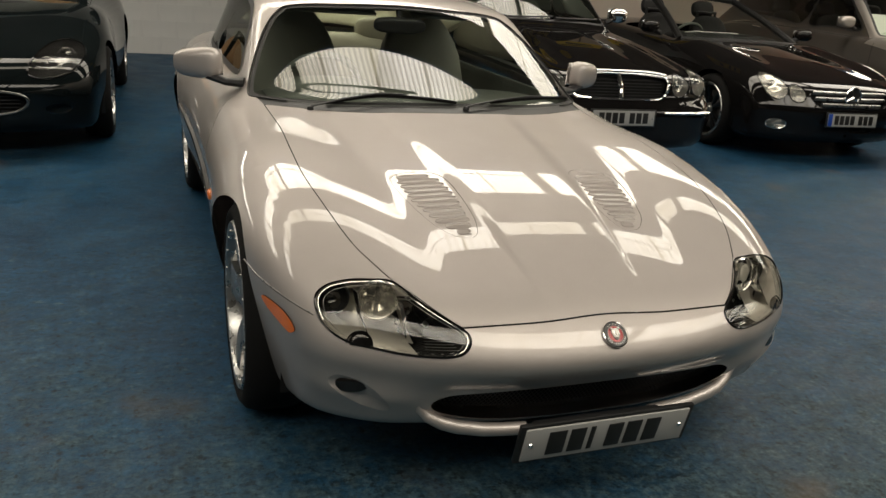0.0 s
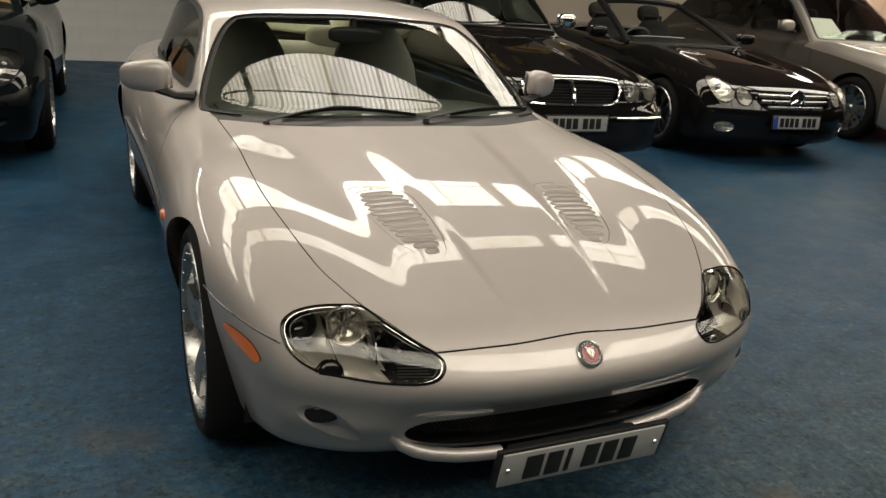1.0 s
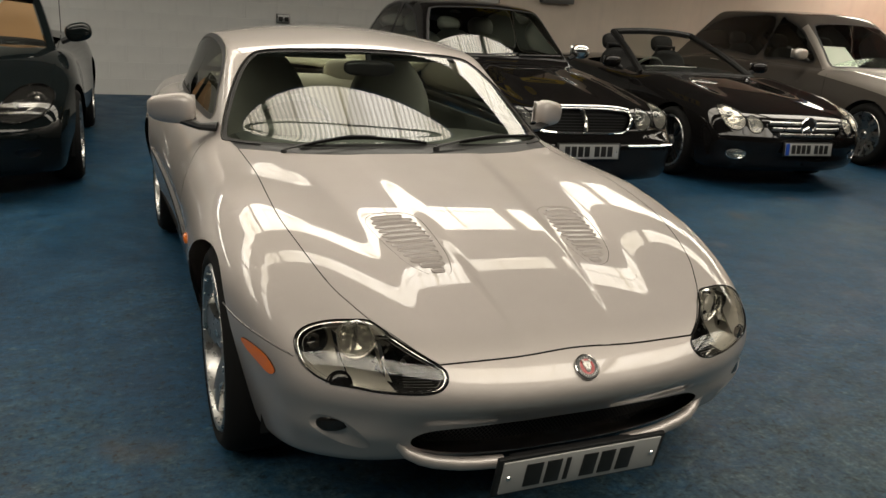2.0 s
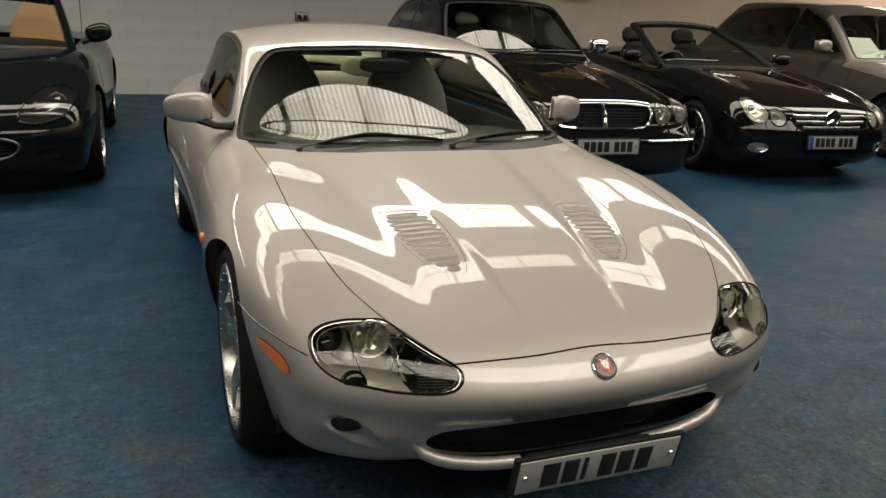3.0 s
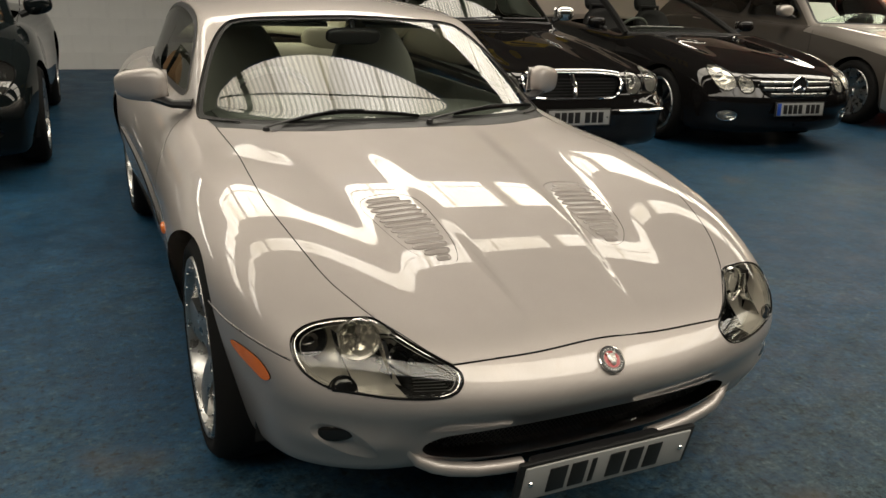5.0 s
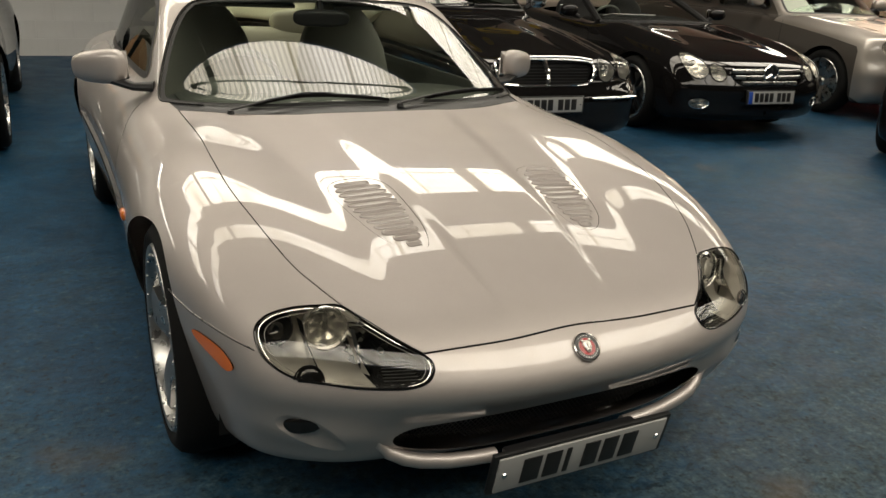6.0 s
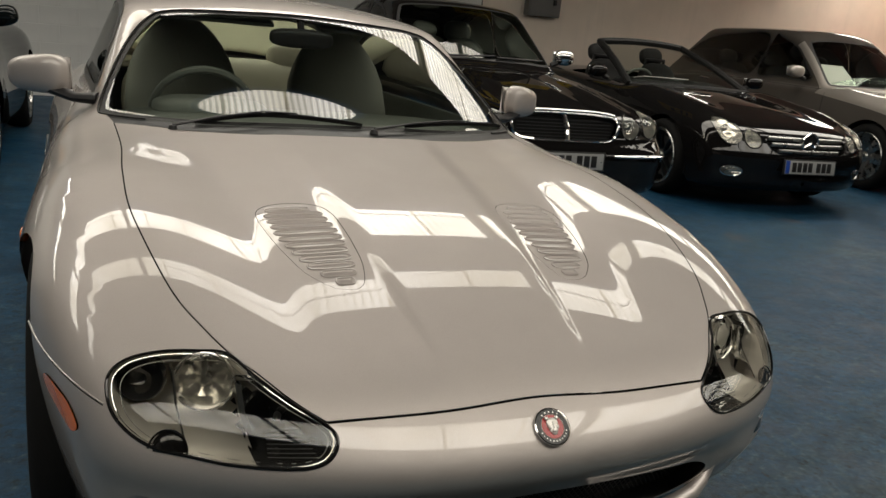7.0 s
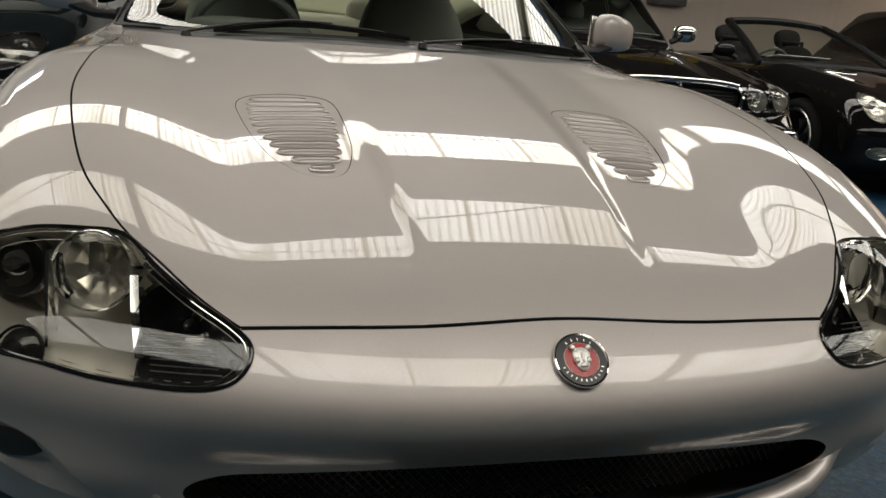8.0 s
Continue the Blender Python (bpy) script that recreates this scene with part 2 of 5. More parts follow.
class Shape:
    """The skin of a car that faces -y with its nose at y = 0: below, top, flank, front and rear; above, the cabin. All by few design curves."""

    def __init__(self, length, sill, span, spine, top, fall, wing, arch, half, tumble, nose, tail, sweep, shoulder, round, roof=None, cabin=None, wind=None, back=None, camber=0.0, lean=0.0, cabin_round=0.02, join=0.01, chin=None):
        self.length, self.sill, self.spine, self.sweep, self.shoulder, self.round = length, sill, spine, sweep, shoulder, round
        self.y0, self.y1 = span
        self.chin = chin or (lambda a, z: 0.0 * a)
        self.fall, self.wing, self.arch = fall, wing, arch
        self.top, self.half, self.tumble, self.nose, self.tail = (spline(k) for k in (top, half, tumble, nose, tail))
        self.closed = roof is not None
        if self.closed:
            self.roof, self.cabin, self.wind, self.back = spline(roof), spline(cabin), wind, back
            self.camber, self.lean, self.cabin_round, self.join = camber, lean, cabin_round, join

    def lower(self, x, y, z):
        a = np.abs(x)
        w = self.half(y)
        q = a / w
        top = self.top(y) - self.fall(y) * np.clip(q, 0, 1.1) ** 2.2 + self.wing(a, y)
        front = self.sweep[0] * (1 - np.sqrt(np.clip(1 - (a / self.sweep[1]) ** self.sweep[3], 1e-4, 1))) + self.nose(z) - self.chin(a, z) - y
        rear = y - self.length + self.sweep[2] * (1 - np.sqrt(np.clip(1 - (a / self.sweep[1]) ** self.sweep[3], 1e-4, 1))) + self.tail(z)
        flank = a - w * self.tumble(z) - self.arch(y, z)
        low = self.sill - z
        return soft_max(self.round, soft_max(self.shoulder, 0.92 * (z - top), flank), 0.95 * front, 0.95 * rear, low)

    def upper(self, x, y, z):
        a = np.abs(x)
        wind, back = self.wind, self.back
        d = ((y - wind[0]) - wind[2] * a * a - wind[3] * a ** 4) * -math.sin(wind[1]) + (z - self.top(np.array(wind[0]))) * math.cos(wind[1])
        e = (back[0] - y - back[2] * a * a) * -math.sin(back[1]) + (z - self.top(np.array(back[0]))) * math.cos(back[1])
        roof = z - self.roof(y) + self.camber * a * a
        side = (a - self.cabin(y) + self.lean * (z - 0.85)) * 0.93
        return soft_max(self.cabin_round, d, e, roof, side, 0.55 - z)

    def f(self, x, y, z):
        low = self.lower(x, y, z)
        if not self.closed:
            return low
        return -soft_max(self.join, -low, -self.upper(x, y, z))

    def normal(self, p):
        e = 1e-4
        x, y, z = p.T
        g = np.stack([self.f(x + e, y, z) - self.f(x - e, y, z), self.f(x, y + e, z) - self.f(x, y - e, z), self.f(x, y, z + e) - self.f(x, y, z - e)], 1)
        return g / np.linalg.norm(g, axis=1)[:, None]

    # the skin is unrolled along a spine (height self.spine): s runs along the car and fans out round both ends, q runs round it
    def way(self, s, q):
        s, q = np.asarray(s, float), np.asarray(q, float)
        fan = np.where(s < self.y0, (s - self.y0) / 0.6, np.where(s > self.y1, (s - self.y1) / 0.6, 0))
        base = np.clip(s, self.y0, self.y1)
        ways = np.stack([np.sin(q) * np.cos(fan), np.sin(fan), np.cos(q) * np.cos(fan)], 1)
        return np.stack([base * 0, base, base * 0 + self.spine], 1), ways

    def skin(self, s, q):
        o, d = self.way(s, q)
        lo, hi = np.zeros(len(d)), np.full(len(d), 3.0)
        for _ in range(42):
            mid = (lo + hi) / 2
            p = o + d * mid[:, None]
            out = self.f(*p.T) > 0
            hi, lo = np.where(out, mid, hi), np.where(out, lo, mid)
        return o + d * lo[:, None]

    def unroll(self, p):
        x, y, z = np.asarray(p, float).T
        base = np.clip(y, self.y0, self.y1)
        r = np.hypot(x, z - self.spine)
        fan = np.arctan2(y - base, r)
        return np.stack([base + fan * 0.6, np.arctan2(x, z - self.spine)], 1)

    def meet(self, o, d, far=9.0):
        """Where rays first meet the skin."""
        o, d = np.atleast_2d(np.asarray(o, float)), np.atleast_2d(np.asarray(d, float))
        d = d / np.linalg.norm(d, axis=1)[:, None]
        at = np.zeros(len(o))
        last = at
        done = np.zeros(len(o), bool)
        for _ in range(160):
            p = o + d * at[:, None]
            gap = self.f(*p.T)
            done |= gap < 0
            if np.all(done | (at > far)):
                break
            last = np.where(done, last, at)
            at = np.where(done | (at > far), at, at + np.clip(gap * 0.55, 0.002, 0.25))
        done &= at <= far + 0.3
        lo, hi = last, at
        for _ in range(30):
            mid = (lo + hi) / 2
            inside = self.f(*(o + d * mid[:, None]).T) < 0
            hi, lo = np.where(inside, mid, hi), np.where(inside, lo, mid)
        return o + d * lo[:, None], done


# ---- mesh helpers ----
def mesh_of(name, verts, faces, mat, normals=None, smooth=True):
    me = bpy.data.meshes.new(name)
    me.from_pydata([tuple(map(float, v)) for v in verts], [], [tuple(map(int, f)) for f in faces])
    if smooth:
        me.polygons.foreach_set("use_smooth", [True] * len(me.polygons))
    me.materials.append(mat)
    me.update()
    if normals is not None:
        me.normals_split_custom_set_from_vertices([tuple(map(float, n)) for n in normals])
    return me


def part(name, geo, mat, parent=None, label="", smooth=True):
    """One mesh object from (verts, faces[, normals]) under a thing or a part."""
    me = mesh_of(name, geo[0], geo[1], mat, geo[2] if len(geo) > 2 else None, smooth)
    if smooth and len(geo) < 3:
        me.set_sharp_from_angle(angle=radians(42))
    ob = new(name, me)
    ob.parent = parent
    if label:
        tagged(ob, label)
    return ob


def thing(name, m, label, category, group="", kind=""):
    ob = new(name)
    ob.matrix_world = m
    ob.empty_display_size = 0.1
    return tagged(ob, label, category, group, kind)


def join(*geos):
    verts, faces = [], []
    for g in geos:
        n = len(verts)
        verts += [tuple(v) for v in g[0]]
        faces += [tuple(i + n for i in f) for f in g[1]]
    return verts, faces


def moved(geo, m):
    return [tuple(m @ Vector(v)) for v in geo[0]], geo[1]


def mirror(geo):
    out = [(-v[0], v[1], v[2]) for v in geo[0]], [tuple(reversed(f)) for f in geo[1]]
    if len(geo) > 2:
        n = np.array(geo[2]) * (-1, 1, 1)
        return (*out, n)
    return out


def block(sx, sy, sz, bevel=0.0, at=(0, 0, 0), segments=2, taper=1.0):
    bm = bmesh.new()
    bmesh.ops.create_cube(bm, size=1)
    for v in bm.verts:
        k = taper if v.co.z > 0 else 1.0
        v.co = Vector((v.co.x * sx * k, v.co.y * sy * k, v.co.z * sz))
    if bevel:
        bmesh.ops.bevel(bm, geom=bm.edges[:] + bm.verts[:], offset=bevel, segments=segments, profile=0.6, affect="EDGES")
    bm.verts.index_update()
    geo = [tuple(v.co + Vector(at)) for v in bm.verts], [[v.index for v in f.verts] for f in bm.faces]
    bm.free()
    return geo


def tube(points, radius, n=8, closed=False, flat=1.0):
    """A round (or flattened) rod along points."""
    p = [Vector(q) for q in points]
    m = len(p)
    radii = [radius] * m if isinstance(radius, (int, float)) else radius
    verts, faces, side = [], [], None
    for i in range(m):
        a, b = (p[i - 1], p[(i + 1) % m]) if closed else (p[max(i - 1, 0)], p[min(i + 1, m - 1)])
        t = (b - a).normalized()
        if side is None:
            side = t.orthogonal().normalized()
            if abs(t.z) < 0.9:
                side = t.cross(Vector((0, 0, 1))).normalized()
        side = (side - t * side.dot(t)).normalized()
        up = t.cross(side)
        for k in range(n):
            w = 2 * math.pi * k / n
            verts.append(tuple(p[i] + radii[i] * (math.cos(w) * side + flat * math.sin(w) * up)))
    for i in range(m if closed else m - 1):
        j = (i + 1) % m
        for k in range(n):
            l = (k + 1) % n
            faces.append((i * n + k, i * n + l, j * n + l, j * n + k))
    if not closed:
        faces.append(tuple(reversed(range(n))))
        faces.append(tuple(range((m - 1) * n, m * n)))
    return verts, faces


def lathe(profile, n=48, axis="x"):
    """Profile of (radius, along) turned about an axis."""
    verts, faces = [], []
    for r, h in profile:
        for k in range(n):
            w = 2 * math.pi * k / n
            c, s = r * math.cos(w), r * math.sin(w)
            verts.append({"x": (h, c, s), "y": (s, h, c), "z": (c, s, h)}[axis])
    for i in range(len(profile) - 1):
        for k in range(n):
            l = (k + 1) % n
            faces.append((i * n + k, i * n + l, (i + 1) * n + l, (i + 1) * n + k))
    return verts, faces


def ring_loop(points, n=64):
    """A smooth closed curve through a few points."""
    p = np.array(points, float)
    m = len(p)
    out = []
    for i in range(n):
        w = i * m / n
        k, t = int(w), w - int(w)
        a, b, c, d = (p[(k + j) % m] for j in (-1, 0, 1, 2))
        out.append(0.5 * (2 * b + (c - a) * t + (2 * a - 5 * b + 4 * c - d) * t * t + (3 * b - a - 3 * c + d) * t ** 3))
    return np.array(out)


def line_curve(points, n=40):
    """A smooth open curve through a few points."""
    p = np.array(points, float)
    d = np.concatenate([[0], np.cumsum(np.linalg.norm(np.diff(p, axis=0), axis=1))])
    w = np.linspace(0, d[-1], n)
    return np.stack([spline(list(zip(d, p[:, i])))(w) for i in range(p.shape[1])], 1)


def inside(poly, p):
    x, y = p.T
    hit = np.zeros(len(p), bool)
    a = poly
    b = np.roll(poly, -1, axis=0)
    for (x0, y0), (x1, y1) in zip(a, b):
        if y0 != y1:
            hit ^= ((y0 > y) != (y1 > y)) & (x < (x1 - x0) * (y - y0) / (y1 - y0) + x0)
    return hit


def from_front(shape, xz, back=False):
    p = np.array(xz, float)
    o = np.stack([p[:, 0], np.full(len(p), 6.5 if back else -0.6), p[:, 1]], 1)
    return shape.meet(o, np.tile((0, -1.0 if back else 1.0, 0), (len(p), 1)), far=4)[0]


def from_top(shape, xy):
    p = np.array(xy, float)
    return shape.meet(np.stack([p[:, 0], p[:, 1], np.full(len(p), 2.0)], 1), np.tile((0, 0, -1.0), (len(p), 1)), far=2.2)[0]


def from_side(shape, yz, side=1):
    p = np.array(yz, float)
    return shape.meet(np.stack([np.full(len(p), side * 1.3), p[:, 0], p[:, 1]], 1), np.tile((-side * 1.0, 0, 0), (len(p), 1)), far=1.29)[0]


def strip(shape, points, half):
    """The outline of a narrow band on the skin along points."""
    p = np.array(points)
    n = shape.normal(p)
    t = np.gradient(p, axis=0)
    w = np.cross(n, t)
    w /= np.linalg.norm(w, axis=1)[:, None]
    return np.concatenate([shape.unroll(p + w * half), shape.unroll((p - w * half)[::-1])])


def flip(poly):
    return poly * (1, -1)


def cut_skin(shape, regions, s_steps, q_steps):
    """Cuts the unrolled skin along outlines. regions: (name, outline), first match wins. Gives verts, faces, normals by name."""
    sq = np.stack(np.meshgrid(s_steps, q_steps, indexing="ij"), -1).reshape(-1, 2)
    verts, edges = [Vector((a, b * 0.5)) for a, b in sq], []
    for _, poly in regions:
        n = len(verts)
        verts += [Vector((a, b * 0.5)) for a, b in poly]
        edges += [(n + i, n + (i + 1) % len(poly)) for i in range(len(poly))]
    from mathutils.geometry import delaunay_2d_cdt
    v, _, f, _, _, _ = delaunay_2d_cdt(verts, edges, [], 0, 1e-5)
    uv = np.array([(a[0], a[1] * 2) for a in v])
    f = np.array(f)
    mid = uv[f].mean(axis=1)
    kind = np.full(len(f), -1)
    for i in reversed(range(len(regions))):
        kind[inside(regions[i][1], mid)] = i
    p = shape.skin(uv[:, 0], uv[:, 1])
    nor = shape.normal(p)
    tri = p[f]
    area = np.linalg.norm(np.cross(tri[:, 1] - tri[:, 0], tri[:, 2] - tri[:, 0]), axis=1)
    turned = (np.cross(tri[:, 1] - tri[:, 0], tri[:, 2] - tri[:, 0]) * nor[f[:, 0]]).sum(1) < 0
    f[turned] = f[turned][:, ::-1]
    out = {}
    names = ["body"] + [r[0] for r in regions]
    for name in dict.fromkeys(names):
        pick = np.isin(kind, [i - 1 for i, n in enumerate(names) if n == name]) & (area > 1e-9)
        g = f[pick]
        if len(g) == 0:
            continue
        used, back = np.unique(g, return_inverse=True)
        out[name] = (p[used], back.reshape(g.shape), nor[used])
    return out


def sunk(geo, depth):
    """A patch of skin set back along its normals."""
    return geo[0] - geo[2] * depth, geo[1], geo[2]


def split_sides(geo):
    """The halves of a patch at x < 0 and x > 0."""
    out = []
    mid = geo[0][geo[1]].mean(axis=1)[:, 0]
    for pick in (mid < 0, mid >= 0):
        g = geo[1][pick]
        used, back = np.unique(g, return_inverse=True)
        out.append((geo[0][used], back.reshape(g.shape), geo[2][used]))
    return out
def coupe_shape():
    def wing(a, y):
        valley = 0.365 + 0.09 * np.clip(y, 0, 1.2)
        rise = 0.012 * np.log1p(np.exp(np.clip((a - valley) / 0.012, -30, 30))) - 0.05 * np.log1p(np.exp(np.clip((a - valley - 0.20) / 0.05, -30, 30)))
        crown = 0.29 * rise * smooth_step(-0.05, 0.7, y) * (1 - 0.8 * smooth_step(0.95, 1.5, y))
        edge = 0.148 + 0.085 * np.clip(y, 0, 1.6)
        soft = 0.012 + 0.030 * smooth_step(0.35, 0.9, y)
        spine = 0.010 * smooth_step(0.08, 0.46, y) * (1 - smooth_step(-1, 1, (a - edge) / soft)) * (1 - smooth_step(1.0, 1.6, y))
        hips = 0.02 * smooth_step(2.2, 3.2, y) * np.exp(-((a - 0.62) / 0.2) ** 2)
        return crown + spine + hips

    def arch(y, z):
        return 0.018 * np.exp(-((y - 0.88) / 0.42) ** 2 - ((z - 0.5) / 0.28) ** 2) + 0.02 * np.exp(-((y - 3.45) / 0.45) ** 2 - ((z - 0.5) / 0.3) ** 2)

    return Shape(
        length=4.70, sill=0.17, span=(0.75, 3.9), spine=0.25,
        top=[(0.0, 0.51), (0.1, 0.575), (0.25, 0.635), (0.5, 0.712), (0.85, 0.783), (1.2, 0.836), (1.42, 0.868), (1.6, 0.888), (2.4, 0.907), (3.2, 0.92), (3.9, 0.91), (4.4, 0.86), (4.7, 0.74)],
        fall=spline([(0.0, 0.02), (0.25, 0.04), (0.5, 0.06), (1.0, 0.065), (1.7, 0.06), (3.0, 0.06), (4.7, 0.12)]),
        wing=wing, arch=arch,
        half=[(0.0, 0.76), (0.25, 0.80), (0.5, 0.86), (0.9, 0.91), (1.4, 0.915), (2.2, 0.91), (3.4, 0.92), (4.2, 0.87), (4.7, 0.76)],
        tumble=[(0.15, 0.87), (0.22, 0.915), (0.3, 0.948), (0.45, 0.985), (0.58, 1.0), (0.68, 0.992), (0.8, 0.955), (0.95, 0.91)],
        nose=[(0.15, 0.36), (0.20, 0.21), (0.24, 0.120), (0.265, 0.088), (0.29, 0.069), (0.315, 0.057), (0.34, 0.051), (0.365, 0.046), (0.385, 0.038), (0.405, 0.024), (0.43, 0.006), (0.455, -0.007), (0.48, -0.008), (0.54, 0.015), (0.62, 0.08), (0.75, 0.28)],
        tail=[(0.15, 0.12), (0.35, 0.03), (0.55, 0.0), (0.7, 0.03), (0.85, 0.12)],
        sweep=(0.55, 0.905, 0.45, 2.5), shoulder=0.055, round=0.022,
        roof=[(1.6, 1.13), (2.07, 1.236), (2.32, 1.272), (2.6, 1.294), (3.1, 1.26), (3.7, 1.10), (4.2, 0.93)],
        cabin=[(1.2, 0.74), (1.8, 0.755), (2.4, 0.785), (3.2, 0.765), (4.0, 0.58)],
        wind=(1.40, math.radians(28.0), 0.40, 0.16), back=(4.15, math.radians(23), 0.3), camber=0.16, lean=0.42, cabin_round=0.014, join=0.008,
        chin=lambda a, z: smooth_step(0.40, 0.62, a) * (0.042 * np.exp(-((z - 0.365) / 0.05) ** 2) + 0.025 * np.exp(-((z - 0.27) / 0.05) ** 2)),
    )


# ---- the hall ----
def slab(name, x0, x1, y0, y1, z0, z1, mat, label, category):
    v = [(x, y, z) for z in (z0, z1) for y in (y0, y1) for x in (x0, x1)]
    f = [(0, 2, 3, 1), (4, 5, 7, 6), (0, 1, 5, 4), (2, 6, 7, 3), (0, 4, 6, 2), (1, 3, 7, 5)]
    return tagged(part(name, (v, f), mat, smooth=False), label, category, kind="structure")


slab("floor", ROOM_X[0] - 0.3, ROOM_X[1] + 0.3, ROOM_Y[0] - 0.3, ROOM_Y[1] + 0.3, -0.2, 0.0, FLOOR, "worn blue painted concrete showroom floor", "floor")
wall_n = slab("wall_north", ROOM_X[0] - 0.3, ROOM_X[1] + 0.3, ROOM_Y[1], ROOM_Y[1] + 0.3, 0, 3.4, WALL, "white painted blockwork back wall with faint courses", "wall")
# unseen south and west walls take the dark, unlit colour
slab("wall_south", ROOM_X[0] - 0.3, ROOM_X[1] + 0.3, ROOM_Y[0] - 0.3, ROOM_Y[0], 0, 3.4, WALL_UNLIT, "unseen wall at the far end, brick coloured dark as if unlit", "wall")
slab("wall_west", ROOM_X[0] - 0.3, ROOM_X[0], ROOM_Y[0], ROOM_Y[1], 0, 5.0, WALL_UNLIT, "unseen side wall, brick coloured dark as if unlit", "wall")
slab("wall_east", ROOM_X[1], ROOM_X[1] + 0.3, ROOM_Y[0], ROOM_Y[1], 0, 5.0, WALL_WARM, "warm cream painted side wall", "wall")


def roof_piece(y_a, y_b, wavy, x_a=ROOM_X[0], x_b=ROOM_X[1]):
    """A run of corrugated sheet between two lines across the slope."""
    xs = np.linspace(x_a, x_b, 2400 if wavy else 400)
    lift = (0.016 if wavy else 0.0) * np.cos((xs - ROOM_X[0]) * 2 * math.pi / 0.09)
    v = [(x, y, roof_z(y) + l) for y in (y_a, y_b) for x, l in zip(xs, lift)]
    n = len(xs)
    return v, [(i, i + 1, n + i + 1, n + i) for i in range(n - 1)]


stops = sorted({ROOM_Y[0] - 0.3, ROOM_Y[1] + 0.3, RIDGE_Y, *EAVES, *[y for r in ROOFLIGHTS for y in r]})
solid = [(a, b) for a, b in zip(stops, stops[1:]) if (a, b) not in ROOFLIGHTS + [EAVES]]
tagged(part("ceiling", join(roof_piece(*EAVES, False, ADDED_EAVES_FILL[0][1], ADDED_EAVES_FILL[1][0]), *[roof_piece(a, b, False) for a, b in solid]), ROOF), "grey corrugated roof sheeting with rooflight rows", "ceiling", kind="structure")
# the rooflight rows, then the added eaves panels
for a, b, *ends in ROOFLIGHTS + [(*EAVES, *e) for e in ADDED_EAVES_FILL]:
    tagged(part("rooflight", roof_piece(a, b, True, *ends), SHEET), "translucent corrugated rooflight sheet, dirty along its laps; the eaves panels are added fill", "rooflight", "rooflights", "structure")
for x in BEAMS:
    pts = [(ROOM_Y[0], roof_z(ROOM_Y[0])), (RIDGE_Y, RIDGE_Z), (ROOM_Y[1], roof_z(ROOM_Y[1]))]
    v = [(x + dx, y, z - dz) for dz in (0.05, 0.19) for dx in (-0.05, 0.05) for y, z in pts]
    f = [(0, 1, 4, 3), (1, 2, 5, 4), (6, 9, 10, 7), (7, 10, 11, 8), (0, 6, 7, 1), (1, 7, 8, 2), (3, 4, 10, 9), (4, 5, 11, 10)]
    tagged(part("roof_beam", (v, f), STEEL, smooth=False), "grey painted steel roof beam", "beam", "roof beams", "structure")
for y in (5.3, -4.4, -5.6, 7.4):
    tagged(part("conduit", tube([(ROOM_X[0], y, roof_z(y) - 0.06), (ROOM_X[1], y, roof_z(y) - 0.06)], 0.011, 8), STEEL), "thin grey conduit slung under the roof", "conduit", "conduits", "structure")
sag = []
for x in np.linspace(ROOM_X[0], ROOM_X[1], 240):
    off = (x - 0.45 + 1.96) % 3.92 - 1.96
    y = 3.07 + 0.085 * off * off
    sag.append((x, y, roof_z(y) - 0.10))
tagged(part("hung_cable", tube(sag, 0.007, 8), STEEL), "grey cable hung in slack loops below the roof", "cable", kind="structure")


# ---- shared car parts ----
def egg(rx, ry, rz, power=2.6, n=28, m=16):
    """A rounded box between ball and brick."""
    def w(c):
        return math.copysign(abs(c) ** (2 / power), c)
    v, f = [], []
    for i in range(m + 1):
        a = -math.pi / 2 + math.pi * i / m
        for k in range(n):
            b = 2 * math.pi * k / n
            v.append((rx * w(math.cos(a)) * w(math.cos(b)), ry * w(math.cos(a)) * w(math.sin(b)), rz * w(math.sin(a))))
    for i in range(m):
        for k in range(n):
            l = (k + 1) % n
            f.append((i * n + k, i * n + l, (i + 1) * n + l, (i + 1) * n + k))
    return v, f


def shifted(geo, x, y, z, rx=0, ry=0, rz=0):
    return moved(geo, pose(x, y, z, rx, ry, rz))


def dish(geo, depth, width, axis=None):
    """A patch of skin pressed in from its edge, to be seen from outside."""
    p, f, n = geo
    edge = {}
    for t in f:
        for a, b in ((t[0], t[1]), (t[1], t[2]), (t[2], t[0])):
            edge[(min(a, b), max(a, b))] = edge.get((min(a, b), max(a, b)), 0) + 1
    rim = p[sorted({i for e, c in edge.items() if c == 1 for i in e})]
    d = np.array([np.min(np.linalg.norm(rim - q, axis=1)) for q in p])
    d = np.where(d < 1e-6, 0, d)
    way = -n if axis is None else np.tile(np.array(axis, float), (len(p), 1))
    return p + way * (depth * smooth_step(0, width, d))[:, None], f


